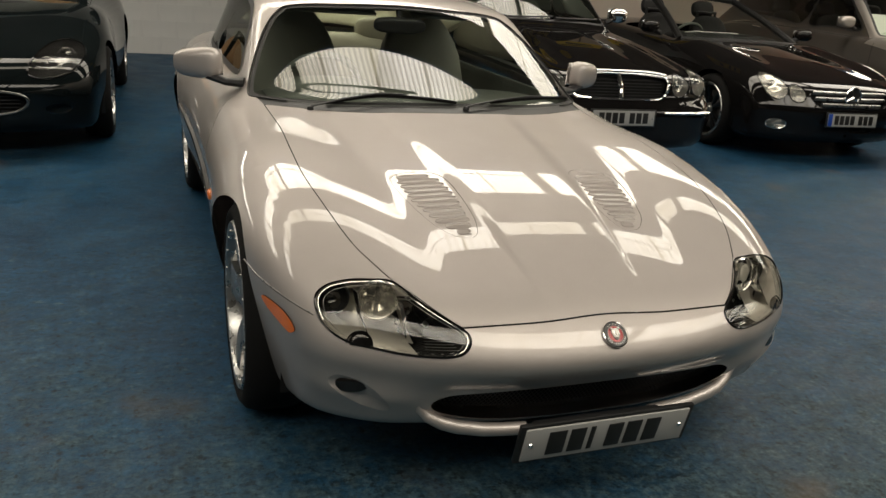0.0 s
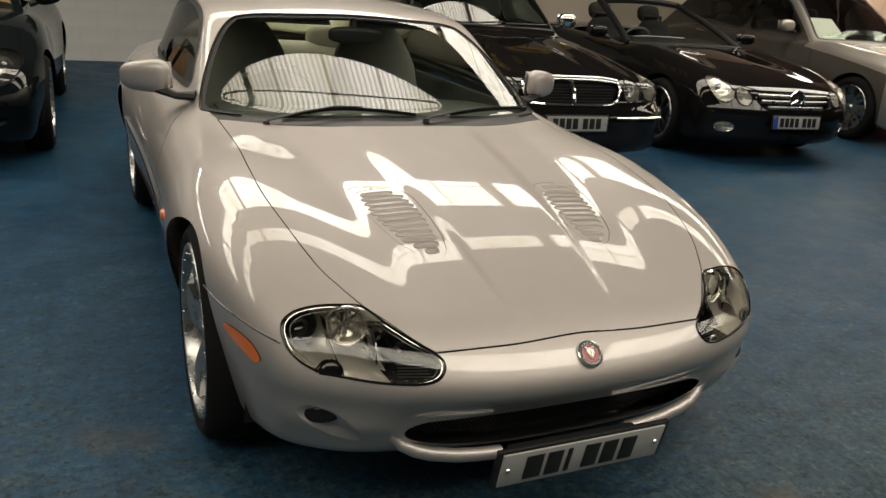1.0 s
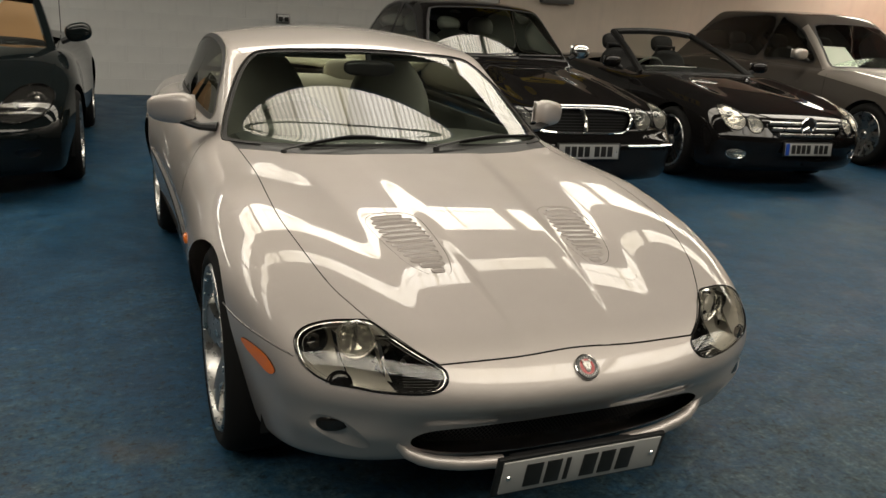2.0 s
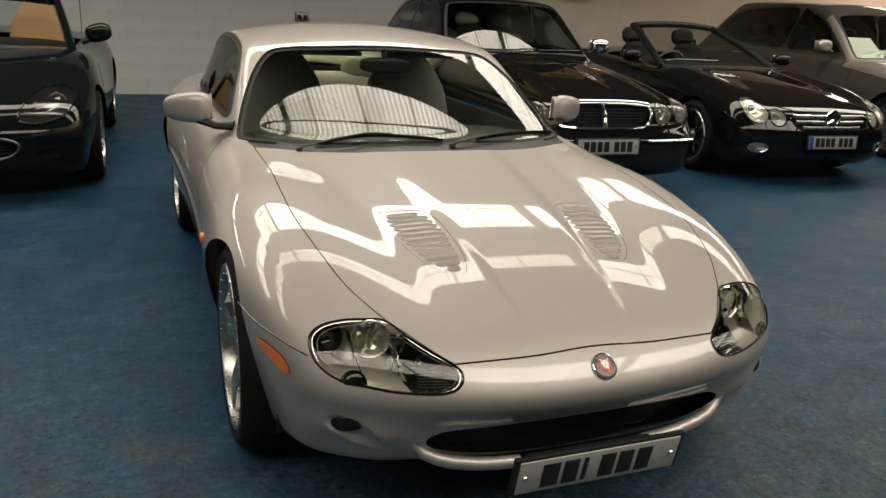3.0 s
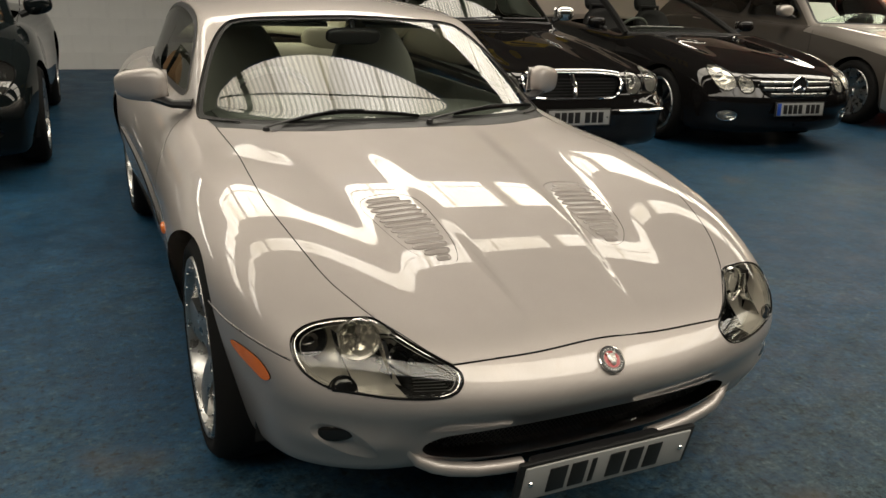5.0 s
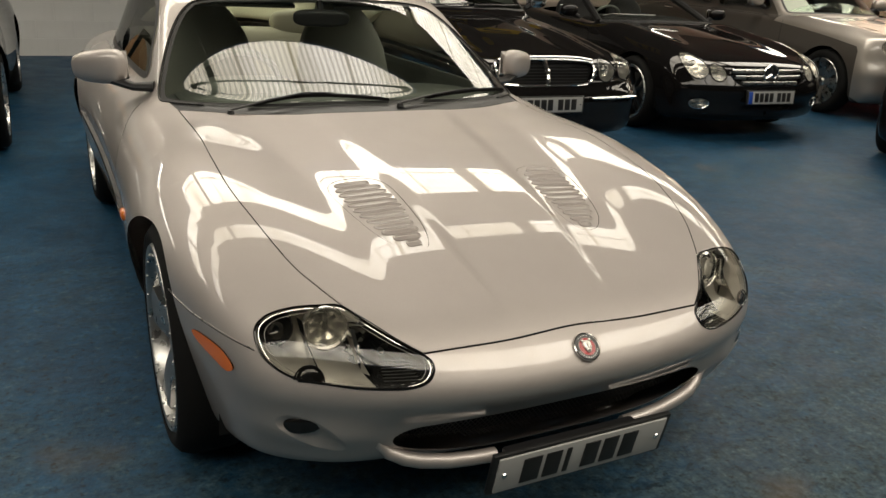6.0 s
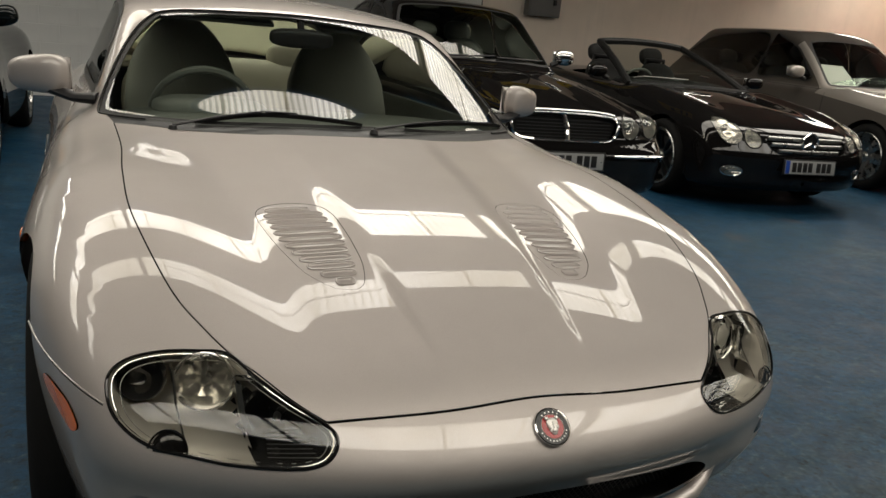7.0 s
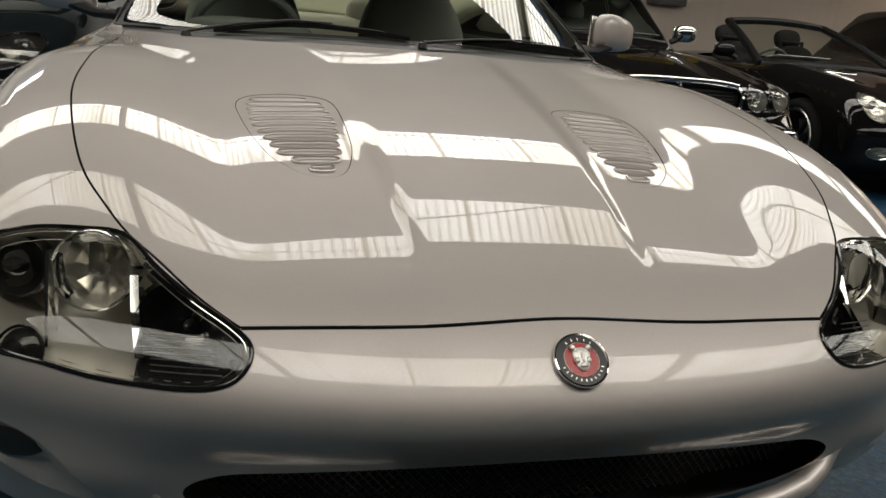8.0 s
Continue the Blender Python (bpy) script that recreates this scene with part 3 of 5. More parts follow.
def wheel(parent, x, y, z, radius, rim, wide, style, steer=0.0, spokes=None):
    """A wheel on its axle; the face looks outwards."""
    out = 1 if x > 0 else -1
    hub = new("wheel")
    hub.parent = parent
    hub.matrix_local = pose(x, y, z, 0, 0, steer) @ Matrix.Diagonal((out, 1, 1, 1))
    h = wide / 2
    tyre = lathe([(rim, h - 0.012), (rim + 0.012, h - 0.002), (rim + 0.03, h + 0.004), (radius - 0.035, h + 0.002), (radius - 0.012, h - 0.016), (radius - 0.002, h - 0.045), (radius, h - 0.07), (radius, 0), (radius - 0.002, -h + 0.045), (radius - 0.014, -h + 0.012), (rim, -h + 0.01)], 64)
    part("tyre", tyre, RUBBER, hub)
    part("rim", lathe([(rim + 0.006, h - 0.006), (rim, h + 0.002), (rim - 0.012, h), (rim - 0.02, h - 0.012), (rim - 0.022, h - 0.05), (rim - 0.03, -h + 0.02)], 64), ALLOY, hub, "polished alloy rim")
    part("brake_disc", lathe([(0.04, h - 0.09), (rim - 0.07, h - 0.09), (rim - 0.07, h - 0.11), (0.04, h - 0.11)], 40), STEEL, hub)
    n, fork = style
    for k in range(n):
        w = 2 * math.pi * k / n
        arms = (-0.5, 0.5) if fork else (0.0,)
        geos = []
        for side in arms:
            a0, a1 = (0.028 * side, 0.105 * side) if fork else (0.0, 0.0)
            wide0, wide1 = (0.022, 0.024) if fork else (0.050, 0.062)
            r0, r1 = 0.045, rim - 0.014
            v, f = [], []
            for r, off, half, face in ((r0, a0, wide0, h - 0.045), ((r0 + r1) / 2, (a0 + a1) / 2, (wide0 + wide1) * 0.42, h - 0.022), (r1, a1, wide1, h - 0.014)):
                for dx, dy in ((-0.022, -half), (0.0, -half), (0.004, -half * 0.7), (0.004, half * 0.7), (0.0, half), (-0.022, half)):
                    v.append((face + dx, r, off + dy))
            for i in range(2):
                for j in range(5):
                    f.append((i * 6 + j, i * 6 + j + 1, i * 6 + 7 + j, i * 6 + 6 + j))
            f += [(5, 4, 3, 2, 1, 0), (12, 13, 14, 15, 16, 17)]
            geos.append(moved((v, f), Matrix.Rotation(w, 4, "X")))
        part("spoke", join(*geos), spokes or ALLOY, hub)
    part("hub_cap", lathe([(0.0, h - 0.026), (0.03, h - 0.027), (0.036, h - 0.034), (0.062, h - 0.04), (0.065, h - 0.07)], 32), ALLOY, hub)
    return hub


def plate(parent, at, turn, width, bars, blue=False):
    """A registration plate; its marks are plain bars."""
    base = new("number_plate")
    base.parent = parent
    base.matrix_local = at @ pose(0, 0, 0, turn)
    tagged(base, "white front registration plate with dark bars in a black surround")
    part("surround", block(width + 0.03, 0.014, 0.128, 0.004), PLATE_BLACK, base)
    part("plate_face", block(width, 0.006, 0.109, 0.002, (0, -0.009, 0)), PLATE_WHITE, base)
    if blue:
        part("blue_band", block(0.042, 0.003, 0.105, 0.001, (-width / 2 + 0.022, -0.0125, 0)), EURO_BLUE, base)
    for x, w in bars:
        part("bar", block(w, 0.003, 0.079, 0.0008, (x, -0.0125, 0)), PLATE_BLACK, base)
    for x in (-width / 2 + 0.02, width / 2 - 0.02):
        if not blue:
            part("screw_cap", shifted(lathe([(0.0, 0.004), (0.006, 0.003), (0.0075, 0.0)], 16, "y"), x, -0.012, 0, 0, 0, 180), CHROME, base)
    return base


def seat(parent, x, y, mat, floor=0.30, tall=0.66, lean=18, head=True):
    s = new("seat")
    s.parent = parent
    s.matrix_local = pose(x, y, floor)
    part("cushion", shifted(egg(0.25, 0.27, 0.09, 3.2), 0, -0.22, 0.12, 6), mat, s)
    full = egg(0.25, 0.085, tall / 2, 3.0)
    if not head:
        full = [(x * (1 - 0.42 * max(z / tall * 2, 0) ** 2), y, z) for x, y, z in full[0]], full[1]
    part("backrest", shifted(full, 0, 0.08 + 0.08, 0.12 + tall / 2, -lean), mat, s)
    if head:
        part("headrest", shifted(egg(0.145, 0.06, 0.10, 2.8), 0, 0.11 + tall * 0.42, 0.17 + tall, -lean), mat, s)
    return s


def steering_wheel(parent, x, y, z):
    ring = [(0.185 * math.cos(k * math.pi / 18), 0, 0.185 * math.sin(k * math.pi / 18)) for k in range(36)]
    w = part("steering_wheel", shifted(join(tube(ring, 0.015, 8, True), tube([(-0.18, 0, 0), (0, -0.02, -0.01), (0.18, 0, 0)], 0.02, 6), tube([(0, -0.02, 0), (0, 0, -0.18)], 0.02, 6), egg(0.06, 0.03, 0.05)), x, y, z, 25), DARK_TRIM, parent)
    return w


# ---- the silver coupe ----
COUPE = coupe_shape()


# slots of a bonnet vent: place along the car, inner and outer end
VENT_SLOTS = [(0.778, 0.275, 0.382), (0.747, 0.249, 0.389), (0.716, 0.244, 0.388), (0.686, 0.239, 0.385), (0.655, 0.23600000000000002, 0.384), (0.624, 0.234, 0.38), (0.593, 0.23500000000000001, 0.372), (0.563, 0.23700000000000002, 0.363), (0.532, 0.239, 0.354), (0.501, 0.239, 0.344), (0.47, 0.245, 0.322), (0.44, 0.256, 0.297)]


def build_coupe():
    sh = COUPE
    car = thing("coupe_car", pose(0, 0, 0), "polished silver two-door coupe with bonnet vents on blue floor", "car")
    un = sh.unroll
    lamp = un(ring_loop([(0.742, 0.276, 0.586), (0.716, 0.285, 0.613), (0.666, 0.275, 0.630), (0.604, 0.260, 0.634), (0.549, 0.246, 0.629), (0.506, 0.189, 0.605), (0.458, 0.133, 0.579), (0.413, 0.095, 0.557), (0.393, 0.072, 0.541), (0.397, 0.055, 0.521), (0.420, 0.048, 0.504), (0.467, 0.057, 0.497), (0.556, 0.089, 0.499), (0.622, 0.123, 0.505), (0.676, 0.158, 0.509), (0.716, 0.196, 0.524), (0.740, 0.236, 0.548)], 120))
    # bonnet edge: along the nose, round the lamps and back to the screen
    nose = line_curve([(-0.405, 0.090, 0.557), (-0.29, 0.084, 0.558), (-0.185, 0.080, 0.559), (-0.10, 0.082, 0.562), (0.0, 0.085, 0.565), (0.10, 0.082, 0.562), (0.185, 0.080, 0.559), (0.29, 0.084, 0.558), (0.405, 0.090, 0.557)], 60)
    flank = line_curve([(0.405, 0.090, 0.557), (0.456, 0.135, 0.582), (0.503, 0.190, 0.609), (0.548, 0.249, 0.632), (0.586, 0.314, 0.658), (0.613, 0.361, 0.678), (0.651, 0.472, 0.720), (0.682, 0.625, 0.765), (0.696, 0.758, 0.790), (0.705, 0.943, 0.825), (0.711, 1.157, 0.855), (0.713, 1.40, 0.868), (0.710, 1.53, 0.872)], 110)
    cowl = line_curve([(0.710, 1.53, 0.872), (0.55, 1.448, 0.868), (0.30, 1.375, 0.872), (0.0, 1.355, 0.876), (-0.30, 1.375, 0.872), (-0.55, 1.448, 0.868), (-0.710, 1.53, 0.872)], 60)
    left = flank[::-1] * (-1, 1, 1)
    around = np.concatenate([left[:-1], nose[:-1], flank[:-1]])
    onto = lambda p: sh.skin(*un(p).T)
    bonnet = np.concatenate([un(around), un(cowl)])
    gaps = [strip(sh, onto(line), wide) for line, wide in ((left, 0.0017), (nose, 0.0028), (flank, 0.0017))]
    cowl_gap = strip(sh, onto(cowl), 0.004)
    screen3 = ring_loop([(0.0, 1.43, 0.89), (0.35, 1.465, 0.885), (0.58, 1.55, 0.875), (0.70, 1.635, 0.875), (0.728, 1.69, 0.89), (0.70, 1.79, 0.95), (0.62, 1.985, 1.085), (0.55, 2.095, 1.175), (0.48, 2.115, 1.20), (0.25, 2.072, 1.212), (0.0, 2.062, 1.215), (-0.25, 2.072, 1.212), (-0.48, 2.115, 1.20), (-0.55, 2.095, 1.175), (-0.62, 1.985, 1.085), (-0.70, 1.79, 0.95), (-0.728, 1.69, 0.89), (-0.70, 1.635, 0.875), (-0.58, 1.55, 0.875), (-0.35, 1.465, 0.885)], 200)
    screen3 = onto(screen3)
    seal = [("screen_seal", strip(sh, screen3[list(range(k, k + 51))] if k < 150 else np.concatenate([screen3[150:], screen3[:1]]), 0.011)) for k in (0, 50, 100, 150)]
    pane = from_side(sh, ring_loop([(1.97, 0.915), (2.02, 1.00), (2.12, 1.10), (2.26, 1.175), (2.55, 1.215), (2.9, 1.205), (3.25, 1.13), (3.43, 1.02), (3.40, 0.95), (2.9, 0.93), (2.4, 0.917)], 120))
    pane_seal = strip(sh, np.concatenate([pane, pane[:1]]), 0.013)
    rear = un(from_top(sh, ring_loop([(0.0, 3.28), (0.36, 3.32), (0.46, 3.55), (0.50, 3.95), (0.0, 4.02), (-0.50, 3.95), (-0.46, 3.55), (-0.36, 3.32)], 60)))
    mouth = un(from_front(sh, ring_loop([(0.0, 0.388), (0.18, 0.385), (0.33, 0.376), (0.43, 0.364), (0.470, 0.342), (0.450, 0.312), (0.37, 0.288), (0.24, 0.273), (0.0, 0.268), (-0.24, 0.273), (-0.37, 0.288), (-0.450, 0.312), (-0.470, 0.342), (-0.43, 0.364), (-0.33, 0.376), (-0.18, 0.385)], 120)))
    fog = un(from_front(sh, ring_loop([(0.722, 0.392), (0.705, 0.413), (0.668, 0.412), (0.630, 0.396), (0.594, 0.362), (0.576, 0.330), (0.590, 0.318), (0.640, 0.330), (0.680, 0.350), (0.712, 0.372)], 60)))
    marker = un(ring_loop([(0.848, 0.464, 0.518), (0.838, 0.432, 0.501), (0.815, 0.360, 0.485), (0.799, 0.310, 0.478), (0.790, 0.287, 0.497), (0.803, 0.325, 0.521), (0.822, 0.380, 0.529), (0.842, 0.443, 0.528)], 40))
    repeater = un(from_side(sh, [(1.21 + 0.032 * math.cos(k * math.pi / 12), 0.595 + 0.018 * math.sin(k * math.pi / 12)) for k in range(24)]))
    seam = strip(sh, onto(line_curve([(0.878, 0.60, 0.575), (0.862, 0.53, 0.566), (0.815, 0.38, 0.559), (0.752, 0.25, 0.55)], 24)), 0.0016)
    door = strip(sh, from_side(sh, line_curve([(1.74, 0.845), (1.62, 0.75), (1.55, 0.60), (1.54, 0.42), (1.56, 0.24)], 30)), 0.0022)
    vent2 = ring_loop([(0.318, 0.814), (0.255, 0.796), (0.228, 0.743), (0.22, 0.644), (0.219, 0.563), (0.222, 0.498), (0.236, 0.436), (0.255, 0.412), (0.281, 0.411), (0.308, 0.422), (0.331, 0.447), (0.356, 0.487), (0.376, 0.548), (0.391, 0.61), (0.402, 0.675), (0.408, 0.73), (0.402, 0.776), (0.374, 0.805)], 90)
    vent = from_top(sh, vent2)
    vent_gap = strip(sh, np.concatenate([vent, vent[:1]]), 0.0007)
    slots, scoops = [], []
    for k in range(12):
        y = VENT_SLOTS[k][0]
        x0, x1 = VENT_SLOTS[k][1:]
        rings = []
        for inset, deep in ((0.0, 0.0), (0.0008, 0.0003), (0.0014, 0.0012), (0.0019, 0.0024), (0.0026, 0.0034), (0.0038, 0.0039), (0.0070, 0.0040)):
            h, w0, w1 = 0.0118 - inset, x0 + 2 * inset, x1 - 2 * inset
            turn = np.linspace(0, 2 * math.pi, 40, endpoint=False)
            half = (w1 - w0) / 2
            ring = [((w0 + w1) / 2 + half * math.copysign(abs(math.cos(w)) ** 0.42, math.cos(w)), y + h * math.copysign(abs(math.sin(w)) ** 0.8, math.sin(w))) for w in turn]
            q = from_top(sh, ring)
            if not rings:
                slots.append(un(q))
            rings.append(q - sh.normal(q) * (deep * (1 - 0.40 * (q[:, 1] - y) / 0.0118) + 0.0006)[:, None])
        faces = [(i * 40 + j, i * 40 + (j + 1) % 40, i * 40 + 40 + (j + 1) % 40, i * 40 + 40 + j) for i in range(6) for j in range(40)] + [tuple(range(240, 280))]
        scoops.append((np.concatenate(rings), faces))
    arches = []
    for y, r in ((0.832, 0.352), (3.42, 0.354)):
        w = np.linspace(-0.29, math.pi + 0.29, 60)
        p = un(from_side(sh, np.stack([y + r * np.cos(w), 0.335 + r * np.sin(w)], 1)))
        arches.append(np.concatenate([p, [(p[-1][0], 2.3), (p[0][0], 2.3)]]))
    regions = [("gap", g) for g in gaps] + [("gap", cowl_gap)]
    for side in (lambda p: p, flip):
        regions += [("slot", side(s)) for s in slots] + [("gap", side(vent_gap)), ("vent", side(un(vent)))]
        regions += [("headlight", side(lamp)), ("fog", side(fog)), ("marker", side(marker)), ("repeater", side(repeater)), ("seam", side(seam)), ("gap", side(door))]
        regions += [("arch", side(a)) for a in arches] + [("side_seal", side(pane_seal)), ("side_glass", side(un(pane)))]
    low_edge = screen3[[i % 200 for i in range(-36, 37)]]
    apron = np.concatenate([un(cowl), un(low_edge)])
    regions += seal + [("screen", un(screen3)), ("rear_glass", rear), ("mouth", mouth), ("bonnet", bonnet), ("apron", apron)]
    s_steps = np.concatenate([np.linspace(sh.y0 - 0.6 * 1.55, sh.y0, 76), np.arange(sh.y0 + 0.014, 1.75, 0.014), np.arange(1.76, 3.9, 0.03), np.linspace(3.9, 3.9 + 0.6 * 1.54, 34)])
    q_steps = np.concatenate([np.linspace(-math.pi, -1.9, 12)[:-1], np.linspace(-1.9, 1.9, 168), np.linspace(1.9, math.pi, 12)[1:]])
    cut = cut_skin(sh, regions, s_steps, q_steps)
    part("body", cut["body"], SILVER, car, "silver metallic body shell")
    part("bonnet", cut["bonnet"], SILVER, car)
    part("shut_line", sunk(cut["gap"], 0.002), GAP, car)
    for g, out in zip(split_sides(cut["seam"]), (-1, 1)):
        part("bumper_seam", sunk(g, 0.001), GAP, car)
        q = onto(line_curve([(0.878, 0.60, 0.577), (0.862, 0.53, 0.568), (0.815, 0.38, 0.561), (0.752, 0.25, 0.552)], 24)) * (out, 1, 1)
        part("seam_bead", tube(q + sh.normal(q) * 0.0003, 0.0017, 6), ALLOY, car)
    for g, out in zip(split_sides(cut["vent"]), (-1, 1)):
        v = part("bonnet_vent", sunk(g, 0.0006), SILVER, car, "slotted silver cooling vent let into the bonnet")
        for q in scoops:
            part("louvre_slot", q if out > 0 else mirror(q), SILVER, v)
            lip = q[0][:40]
            lip = tube(lip + sh.normal(lip) * 0.0010, 0.0016, 6, True)
            part("slot_rim", lip if out > 0 else mirror(lip), SILVER, v)
    part("windscreen", cut["screen"], GLASS, car, "clear curved windscreen reflecting the rooflights").visible_shadow = False
    part("wiper_apron", sunk(cut["apron"], 0.004), BLACK, car)
    part("screen_seal", sunk(cut["screen_seal"], 0.002), FRAME_BLACK, car)
    trim = np.concatenate([screen3[21:180]])
    w = np.cross(sh.normal(trim), np.gradient(trim, axis=0))
    w /= np.linalg.norm(w, axis=1)[:, None]
    part("screen_trim", tube(trim - w * 0.014 + sh.normal(trim) * 0.001, 0.0028, 6), FRAME_BLACK, car)
    for g in split_sides(cut["side_glass"]):
        part("side_window", g, DARK_GLASS, car).visible_shadow = False
    for g in split_sides(cut["side_seal"]):
        part("window_seal", sunk(g, -0.002), BLACK, car)
    part("rear_window", cut["rear_glass"], GLASS, car).visible_shadow = False
    # lamps
    inner = split_sides(cut["headlight"])
    for g, out in zip(inner, (-1, 1)):
        h = new("headlight")
        h.parent = car
        tagged(h, "clear-lens wraparound headlamp with chrome reflectors and black rim")
        lens = part("lens", g, LENS, h)
        lens.visible_shadow = False
        v, f = dish(g, 0.165, 0.045, (0, 0.95, -0.30))
        tip = np.abs(v[f].mean(axis=1)[:, 0]) < 0.522
        for name, mat, pick in (("housing", HOUSING, ~tip), ("main_beam_bowl", SMOKED, tip)):
            used, back = np.unique(f[pick], return_inverse=True)
            part(name, (v[used], back.reshape(-1, 3)), mat, h)
        for k in range(7):
            z = 0.512 + 0.006 * k
            rib = from_front(sh, [(out * x, z) for x in np.linspace(0.425 + 0.004 * k, 0.505, 8)]) + (0, 0.010, -0.003)
            part("bowl_rib", tube(rib, 0.0008, 5), DIM_SILVER, h)
        rim = sh.skin(*un(ring_loop(np.array([(0.742, 0.276, 0.586), (0.716, 0.285, 0.613), (0.666, 0.275, 0.630), (0.604, 0.260, 0.634), (0.549, 0.246, 0.629), (0.506, 0.189, 0.605), (0.458, 0.133, 0.579), (0.413, 0.095, 0.557), (0.393, 0.072, 0.541), (0.397, 0.055, 0.521), (0.420, 0.048, 0.504), (0.467, 0.057, 0.497), (0.556, 0.089, 0.499), (0.622, 0.123, 0.505), (0.676, 0.158, 0.509), (0.716, 0.196, 0.524), (0.740, 0.236, 0.548)]), 120)).T) * (out, 1, 1)
        part("rim_seal", tube(rim + sh.normal(rim) * 0.0005, 0.0030, 8, True), GLOSS_BLACK, h)
        mid = rim.mean(axis=0)
        part("inner_bezel", tube(rim + (mid - rim) * 0.035 - sh.normal(rim) * 0.003, 0.0010, 6, True), CHROME, h)
        part("inner_bezel", tube(rim + (mid - rim) * 0.08 - sh.normal(rim) * 0.012, 0.0006, 6, True), DIM_SILVER, h)
        aim = pose(0, 0, 0, 0, 0, out * 14) @ pose(0, 0, 0, -10)
        low = Matrix.Translation((0.588 * out, 0.243, 0.580)) @ aim
        bowl = part("low_beam", moved(lathe([(0.054, 0.030), (0.054, 0.0), (0.0525, -0.003), (0.051, 0.0)], 40, "y"), low), REFLECTOR, h)
        part("facets", moved(lathe([(0.051, 0.001), (0.047, 0.015), (0.036, 0.030), (0.020, 0.040), (0.008, 0.043)], 9, "y"), low), LAMP_SILVER, bowl, smooth=False)
        part("bulb", moved(egg(0.009, 0.022, 0.009, 2.0), low @ pose(0, 0.020, 0)), SMOKED, bowl)
        part("bulb_shield", moved(block(0.012, 0.012, 0.040, 0.004), low @ pose(0, 0.006, 0.018)), SMOKED, bowl)
        part("low_glass", moved(lathe([(0.051, -0.001), (0.040, -0.007), (0.022, -0.011), (0.0, -0.012)], 36, "y"), low), LENS, bowl)
        high = Matrix.Translation((0.474 * out, 0.166, 0.528)) @ aim
        bowl = part("high_beam", moved(lathe([(0.062, 0.03), (0.061, 0.0), (0.058, 0.006), (0.050, 0.03), (0.03, 0.055), (0.0, 0.06)], 40, "y"), high), SMOKED, h)
        part("bowl_ring", moved(lathe([(0.061, 0.010), (0.061, 0.005), (0.059, 0.004), (0.057, 0.010)], 40, "y"), high), REFLECTOR, bowl)
        part("bulb", moved(egg(0.007, 0.02, 0.007, 2.0), high @ pose(0, 0.035, 0)), DIM_SILVER, bowl)
        turn_at = Matrix.Translation((0.690 * out, 0.305, 0.569)) @ aim
        bowl = part("turn_lamp", moved(lathe([(0.044, 0.02), (0.043, 0.0), (0.040, -0.004), (0.036, 0.012), (0.02, 0.03), (0.0, 0.034)], 32, "y"), turn_at), SMOKED, h)
        for a, b, w in (((0.640, 0.245, 0.606), (0.628, 0.150, 0.508), 0.0018), ((0.534, 0.212, 0.584), (0.520, 0.112, 0.506), 0.0050)):
            foot, crest = np.array(b), np.array(a)
            fin = [(crest + (0, 0.05, -0.01)), crest, (crest + foot) / 2 + (0.004, 0.022, 0.0), foot + (0, 0.006, 0.004), foot + (0, 0.07, -0.02)]
            v = [tuple((q + (dx, 0, 0)) * (out, 1, 1)) for dx in (-w, w) for q in fin]
            part("divider", (v, [(0, 1, 2, 3, 4), (9, 8, 7, 6, 5)] + [(k, k + 5, (k + 1) % 5 + 5, (k + 1) % 5) for k in range(5)]), CHROME, h, smooth=False)
        cap = Matrix.Translation((0.655 * out, 0.150, 0.503)) @ pose(0, 0, 0, -24, 0, out * 30)
        dome = egg(0.031, 0.009, 0.034, 2.3)
        washer = part("washer_cap", moved(([(x, y, max(z, -0.002)) for x, y, z in dome[0]], dome[1]), cap), GLOSS_BLACK, h)
        part("cap_rim", moved(tube([(0.034 * math.cos(w), -0.006, 0.036 * math.sin(w)) for w in np.linspace(0.05, math.pi - 0.05, 16)], 0.002, 6), cap), GLOSS_BLACK, washer)
    for g in split_sides(cut["marker"]):
        part("side_marker", sunk(g, -0.003), AMBER, car, "amber side marker lens")
    for g in split_sides(cut["repeater"]):
        part("repeater", sunk(g, -0.005), AMBER, car, "small amber side repeater")
        part("repeater_lens", shifted(egg(0.012, 0.034, 0.019, 2.4, 20, 12), g[0][:, 0].mean(), 1.21, 0.595), AMBER, car, "bulging amber side repeater lens")
    for g, out in zip(split_sides(cut["fog"]), (-1, 1)):
        f = part("fog_recess", dish(g, 0.020, 0.036, (-0.2 * out, 1, 0.25)), SILVER, car, "scooped silver recess with a black fog lamp, oversized to stand in for shade")
        spot = from_front(sh, [(0.674 * out, 0.389)])
        away = sh.normal(spot)
        lie = Vector(away[0]).to_track_quat("Y", "Z").to_matrix().to_4x4()
        # lamp made oversize so its black stands in for the recess's shade
        part("fog_lamp", moved(egg(0.047, 0.014, 0.024, 2.3), Matrix.Translation(spot[0] - away[0] * 0.013) @ lie @ pose(0, 0, 0, 0, -14 * out)), GLOSS_BLACK, f)
    # mouth with its woven mesh
    p, f, n = cut["mouth"]
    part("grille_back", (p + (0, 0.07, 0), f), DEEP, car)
    runs = []
    for k in range(-72, 73):
        for slope in (1, -1):
            seg = []
            for j in range(9):
                z = 0.257 + 0.165 * j / 8
                x = k * 0.0132 + slope * (z - 0.345) * 0.9
                lim = 0.465 * (1 - abs((z - 0.329) / 0.068) ** 3) if abs(z - 0.329) < 0.068 else 0
                if abs(x) < lim:
                    seg.append((x, z))
            if len(seg) > 2:
                runs.append((slope, seg))
    q = from_front(sh, [p for _, s in runs for p in s])
    wires, at = [], 0
